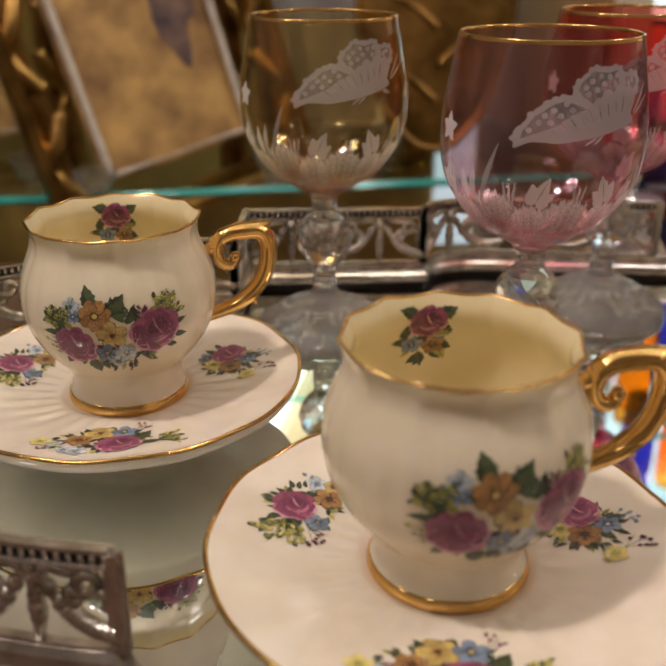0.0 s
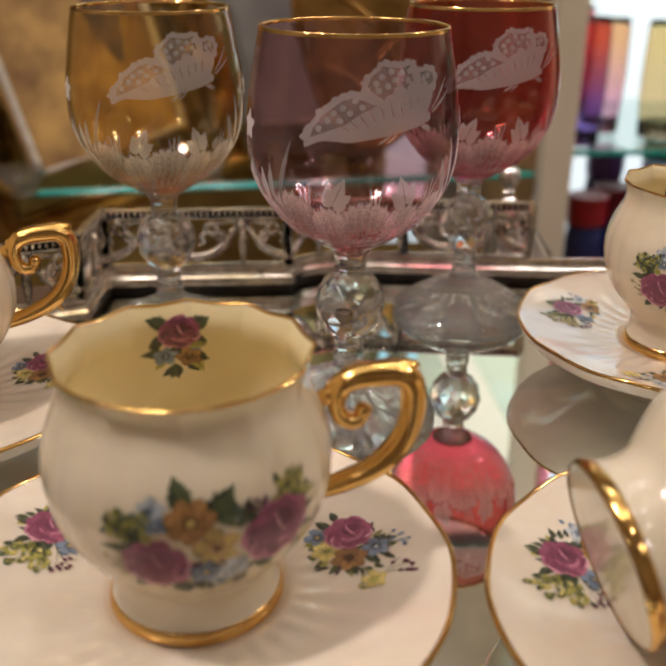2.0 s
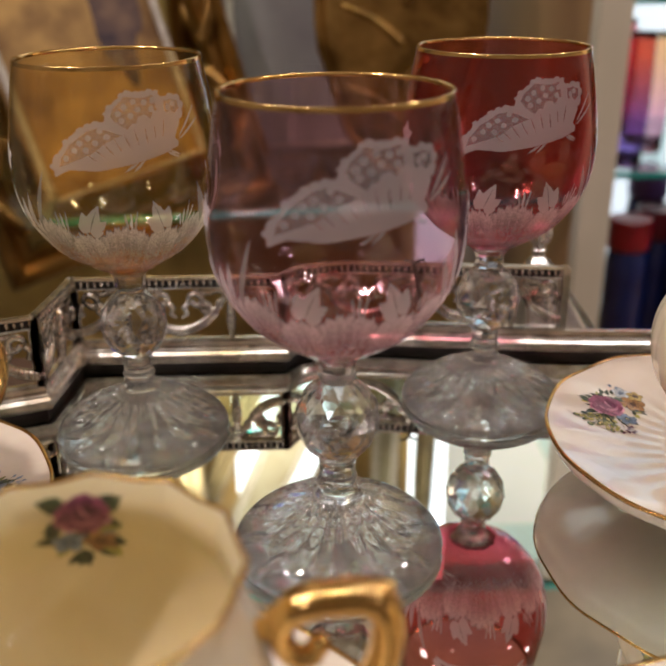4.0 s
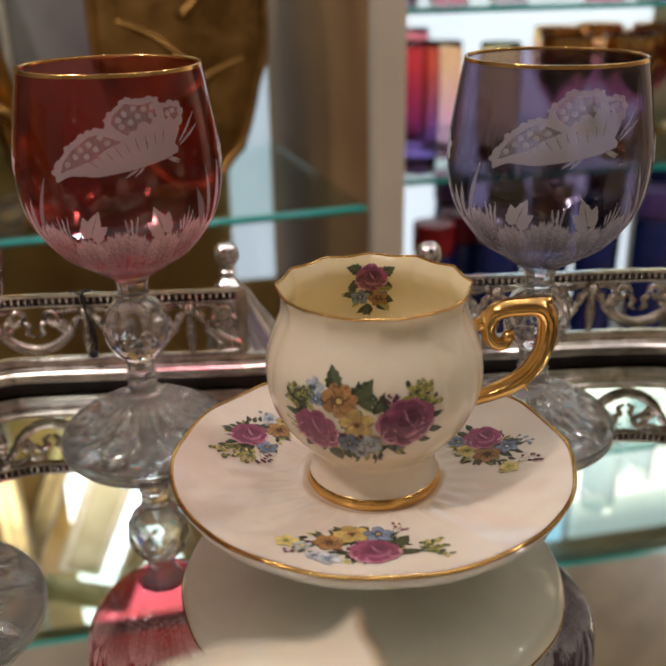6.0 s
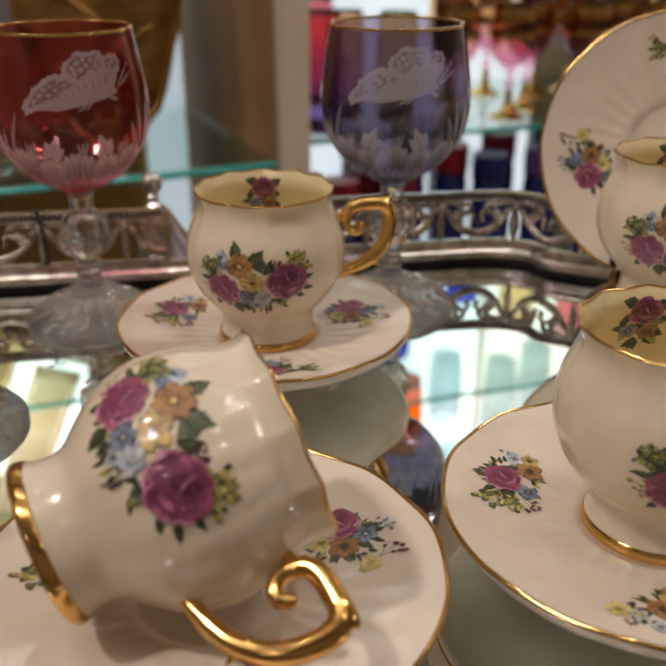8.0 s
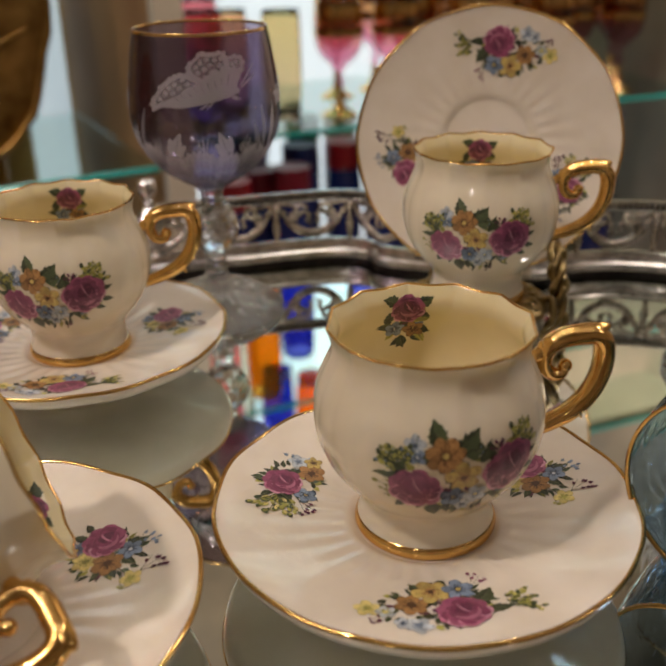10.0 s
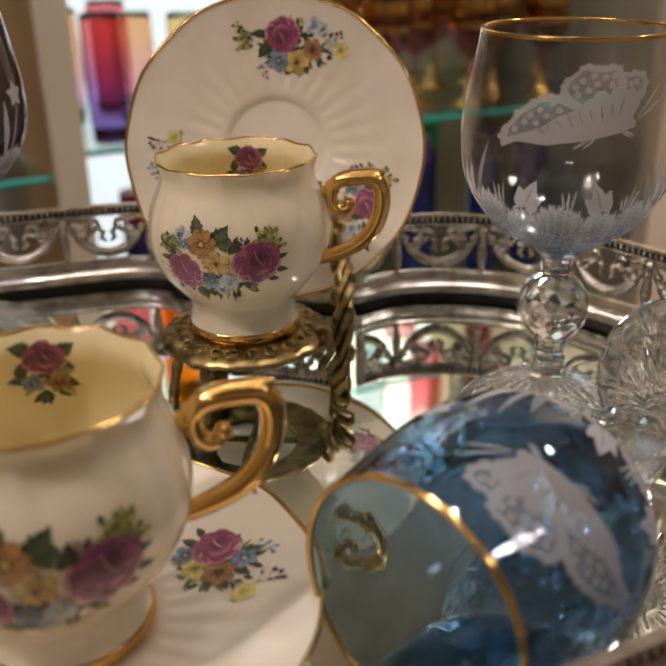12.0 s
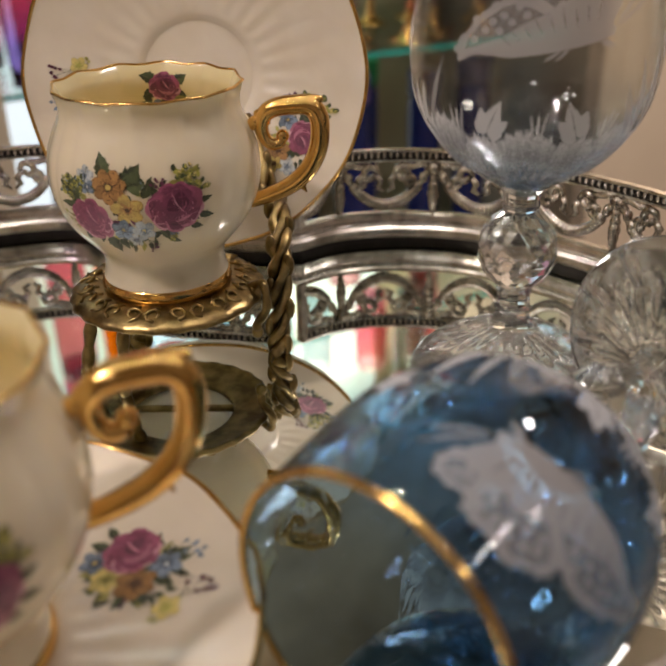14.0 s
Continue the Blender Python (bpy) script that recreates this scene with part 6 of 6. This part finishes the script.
for x, y, h, m, col in ((0.600, 1.50, 0.29, RUBY, "ruby"), (0.690, 1.52, 0.31, FLAME, "orange"), (0.775, 1.55, 0.25, INKBLUE, "blue"), (0.930, 1.56, 0.15, INKBLUE, "blue"), (1.010, 1.47, 0.18, HONEY, "honey"), (1.150, 1.48, 0.22, RUBY, "ruby"), (1.320, 1.50, 0.22, ORANGE, "orange")):
    vessel("vase", "tall " + col + " glass vase on a high glass shelf", "vase", tumbler_profile(0.036, h), x, y, 0.368, m, None, "high shelf vases")
for x, y, h, m, col in ((0.600, 1.50, 0.22, RUBY, "ruby"), (0.715, 1.52, 0.26, INKBLUE, "blue"), (0.775, 1.47, 0.16, FLAME, "orange"), (1.225, 1.50, 0.17, RUBY, "ruby"), (0.90, 1.55, 0.15, CLEAR, "clear"), (1.00, 1.49, 0.19, CLEAR, "clear"), (1.11, 1.54, 0.17, CLEAR, "clear"), (1.30, 1.46, 0.20, CLEAR, "clear"), (1.370, 1.52, 0.22, RUBY, "ruby")):
    vessel("vase", "tall " + col + " glass vase on the topmost glass shelf", "vase", tumbler_profile(0.036, h), x, y, 0.648, m, None, "high shelf vases")

for x, y, top, lid in ((0.625, 1.45, -0.238, "red"), (0.690, 1.50, -0.235, "wine"), (0.735, 1.44, -0.222, "wine"), (0.715, 1.62, -0.195, "purple"), (0.785, 1.53, -0.205, "blue"), (0.830, 1.64, -0.175, "green"),
                       (0.870, 1.52, -0.205, "red"), (0.920, 1.66, -0.180, "peach"), (0.930, 1.47, -0.215, "blue"), (0.985, 1.55, -0.195, "wine"), (1.040, 1.47, -0.210, "purple"), (1.10, 1.56, -0.190, "blue"), (1.17, 1.48, -0.205, "purple"),
                       (1.24, 1.57, -0.195, "green"), (1.45, 1.48, -0.195, "blue"), (1.36, 1.52, -0.22, "blue")):
    j = thing("lidded_jar", "dark cobalt glass jar with a " + lid + " lid, on a glass shelf", "jar", "lidded jars")
    hgt = top + 0.552
    part("body", lathe(smooth_profile([(0.0005, 0.0), (0.026, 0.0), (0.032, 0.02), (0.034, hgt * 0.5), (0.031, hgt - 0.050), (0.0005, hgt - 0.046)], 3), 32), COBALT, j)
    part("lid", lathe(smooth_profile([(0.0330, hgt - 0.050), (0.0345, hgt - 0.046), (0.0345, hgt - 0.006), (0.0315, hgt), (0.0005, hgt + 0.001)], 2), 32), LIDS[lid], j)
    j.matrix_world = pose(x, y, -0.552)


# ---- gilded frames on the west shelf ----
CANVAS = plain("ochre_canvas", (0.56, 0.34, 0.11), 0.75, 0, (0.20, 0.105, 0.04), 15.0)
CANVAS_GREY = plain("grey_canvas", (0.26, 0.24, 0.23), 0.6, 0, (0.17, 0.14, 0.15), 7.0)
PALE_LINER = plain("pale_liner", (0.66, 0.60, 0.52), 0.5, 0, (0.50, 0.44, 0.36), 60.0)
DARK_PAINT = plain("dark_figure_paint", (0.20, 0.12, 0.08), 0.75, 0, (0.055, 0.035, 0.045), 26.0)


def picture_frame(w, h, depth, canvas, m, label, gilding=None):
    f = thing("picture_frame", label, "picture frame", "gilded frames")
    half, tall = w / 2, h
    rail = 0.045
    loop = [Vector((-half, 0, 0)), Vector((half, 0, 0)), Vector((half, tall, 0)), Vector((-half, tall, 0))]
    section = [(-rail, 0.004), (-rail * 0.9, 0.016), (-rail * 0.62, 0.012), (-rail * 0.4, 0.026), (-rail * 0.1, 0.020), (0.0, 0.006), (0.0, -0.012), (-rail, -0.012)]
    moulding = part("moulding", sweep(loop, [(-o - rail, z * depth / 0.026) for o, z in section], True), gilding or GILT, f, smooth=False)
    bm = bmesh.new()
    r = 0.006
    tube(bm, [Vector((-half + rail, rail, 0.010)), Vector((half - rail, rail, 0.010)), Vector((half - rail, tall - rail, 0.010)), Vector((-half + rail, tall - rail, 0.010))], r, 6, True)
    part("inner_bead", bm, PALE_LINER, moulding, "pale cream inner edge", smooth=False)
    bm = bmesh.new()
    box(bm, (-half + rail * 0.8, rail * 0.8, -0.010), (half - rail * 0.8, tall - rail * 0.8, 0.002))
    part("canvas", bm, canvas, f, smooth=False)
    for sx in () if gilding else (-1, 1):
        for k in range(3):
            bm = bmesh.new()
            y0 = tall * (0.16 + 0.33 * k)
            tube(bm, spline([(sx * half * 1.0, y0 - 0.05, 0.012), (sx * (half + 0.020), y0 - 0.02, 0.016), (sx * (half + 0.030), y0 + 0.01, 0.014), (sx * (half + 0.010), y0 + 0.035, 0.018), (sx * (half - 0.008), y0 + 0.07, 0.012)], 5), 0.012, 10, False, 0.8)
            part("carved_scroll", bm, GILT, moulding)
    f.matrix_world = m
    return f


lean = Matrix.Rotation(radians(80), 4, "X")
first_frame = picture_frame(0.30, 0.46, 0.030, CANVAS, Matrix.Translation((-0.130, 1.25, -0.149)) @ Matrix.Rotation(radians(24), 4, "Z") @ Matrix.Rotation(radians(-13), 4, "Y") @ lean, "gilded picture frame with ochre canvas leaning on the shelf")
picture_frame(0.26, 0.50, 0.030, CANVAS_GREY, Matrix.Translation((0.080, 1.42, -0.149)) @ Matrix.Rotation(radians(8), 4, "Z") @ lean, "gilded picture frame with a grey canvas standing on the shelf")
picture_frame(0.24, 0.55, 0.030, CANVAS, Matrix.Translation((-0.46, 1.38, -0.149)) @ Matrix.Rotation(radians(30), 4, "Z") @ lean, "gilded picture frame with ochre canvas at the shelf's end")

OLIVE_GILDING = plain("olive_gilding", (0.34, 0.27, 0.14), 0.5, 0.3, (0.17, 0.12, 0.06), 18.0, relief=0.001, relief_scale=60)
PALE_CANVAS = plain("pale_olive_canvas", (0.46, 0.42, 0.30), 0.6, 0, (0.34, 0.29, 0.18), 11.0)
picture_frame(0.30, 0.52, 0.030, PALE_CANVAS, Matrix.Translation((-0.300, 1.50, 0.568)) @ lean, "gilded picture frame with a pale olive canvas, high shelf", OLIVE_GILDING)
picture_frame(0.16, 0.48, 0.030, PALE_CANVAS, Matrix.Translation((0.110, 1.60, 0.568)) @ Matrix.Rotation(radians(-21), 4, "Y") @ lean, "narrow gilded picture frame with pale canvas, high shelf", OLIVE_GILDING)
picture_frame(0.13, 0.46, 0.020, PALE_CANVAS, Matrix.Translation((0.262, 1.70, 0.568)) @ lean, "slim gilded picture frame with a pale canvas, high shelf", OLIVE_GILDING)

# a dark painted blot on the ochre canvas, and small crystal on the shelf
bm = bmesh.new()
ring = []
for i in range(32):
    t = 2 * math.pi * i / 32
    k = 1 + 0.16 * math.sin(3 * t + 1) + 0.10 * math.sin(7 * t)
    ring.append(bm.verts.new((0.055 + 0.038 * k * math.cos(t), 0.290 + 0.120 * k * math.sin(t), 0.0032)))
bm.faces.new(ring)
part("painted_shape", bm, DARK_PAINT, first_frame, "dark plum painted shape")


def crystal_dish(x, y, r, h):
    c = thing("crystal_dish", "small cut crystal dish standing on the glass shelf", "dish", "shelf crystal")
    prof = [(r * 0.55, 0.0), (r * 0.6, h * 0.08), (r * 0.3, h * 0.2), (r * 0.75, h * 0.5), (r, h), (r * 0.94, h), (r * 0.68, h * 0.55), (0.0005, h * 0.32)]
    part("bowl", lathe(prof, 20, lambda a, q, z, k: (q * (1 + 0.05 * math.cos(10 * a)), z), (True, True)), CRYSTAL, c, smooth=False)
    bm = bmesh.new()
    tube(bm, [Vector((r * 0.97 * math.cos(t), r * 0.97 * math.sin(t), h)) for t in (2 * math.pi * i / 24 for i in range(24))], r * 0.05, 6, True)
    part("rim", bm, CRYSTAL, c)
    c.matrix_world = pose(x, y, -0.149)
    return c


for x, y, r, h in ((-0.330, 1.20, 0.035, 0.05), (-0.010, 1.24, 0.032, 0.045), (0.075, 1.27, 0.036, 0.06), (0.150, 1.30, 0.030, 0.05), (-0.250, 1.17, 0.030, 0.035)):
    crystal_dish(x, y, r, h)

# a leaf-edged gilt panel
panel = thing("gilt_panel", "gilded leaf-shaped panel with scalloped edge, standing on the shelf", "gilt ornament")
bm = bmesh.new()
rim_pts = []
for i in range(48):
    a = 2 * math.pi * i / 48
    k = 1 + 0.045 * abs(math.sin(6 * a)) + 0.02 * math.sin(11 * a)
    rim_pts.append((0.110 * math.cos(a) * k, 0.26 * math.sin(a) * k))
mid = [bm.verts.new((0, 0, 0.020)), bm.verts.new((0, 0, -0.010))]
rows = []
for f, z in ((0.35, 0.022), (0.7, 0.014), (0.9, 0.020), (1.0, 0.006), (1.0, -0.004), (0.7, -0.010)):
    rows.append([bm.verts.new((x * f, y * f, z)) for x, y in rim_pts])
grid_faces(bm, rows)
for i in range(48):
    bm.faces.new((mid[0], rows[0][i], rows[0][(i + 1) % 48]))
    bm.faces.new((mid[1], rows[-1][(i + 1) % 48], rows[-1][i]))
bmesh.ops.recalc_face_normals(bm, faces=bm.faces)
part("leaf", bm, GILT, panel)
bm = bmesh.new()
tube(bm, [Vector((x, y, 0.008)) for x, y in rim_pts], 0.006, 8, True)
part("rim", bm, GILT, panel)
for k in range(7):
    bm = bmesh.new()
    s = (k % 2) * 2 - 1
    y0 = -0.20 + 0.05 * k
    tube(bm, spline([(0, y0, 0.022), (s * 0.035, y0 + 0.030, 0.021), (s * 0.080, y0 + 0.050, 0.016)], 4), [0.006, 0.006, 0.0055, 0.005, 0.0045, 0.004, 0.0035, 0.003, 0.002], 8)
    part("vein", bm, GILT, panel)
panel.matrix_world = Matrix.Translation((0.225, 1.32, 0.150)) @ Matrix.Rotation(radians(82), 4, "X")
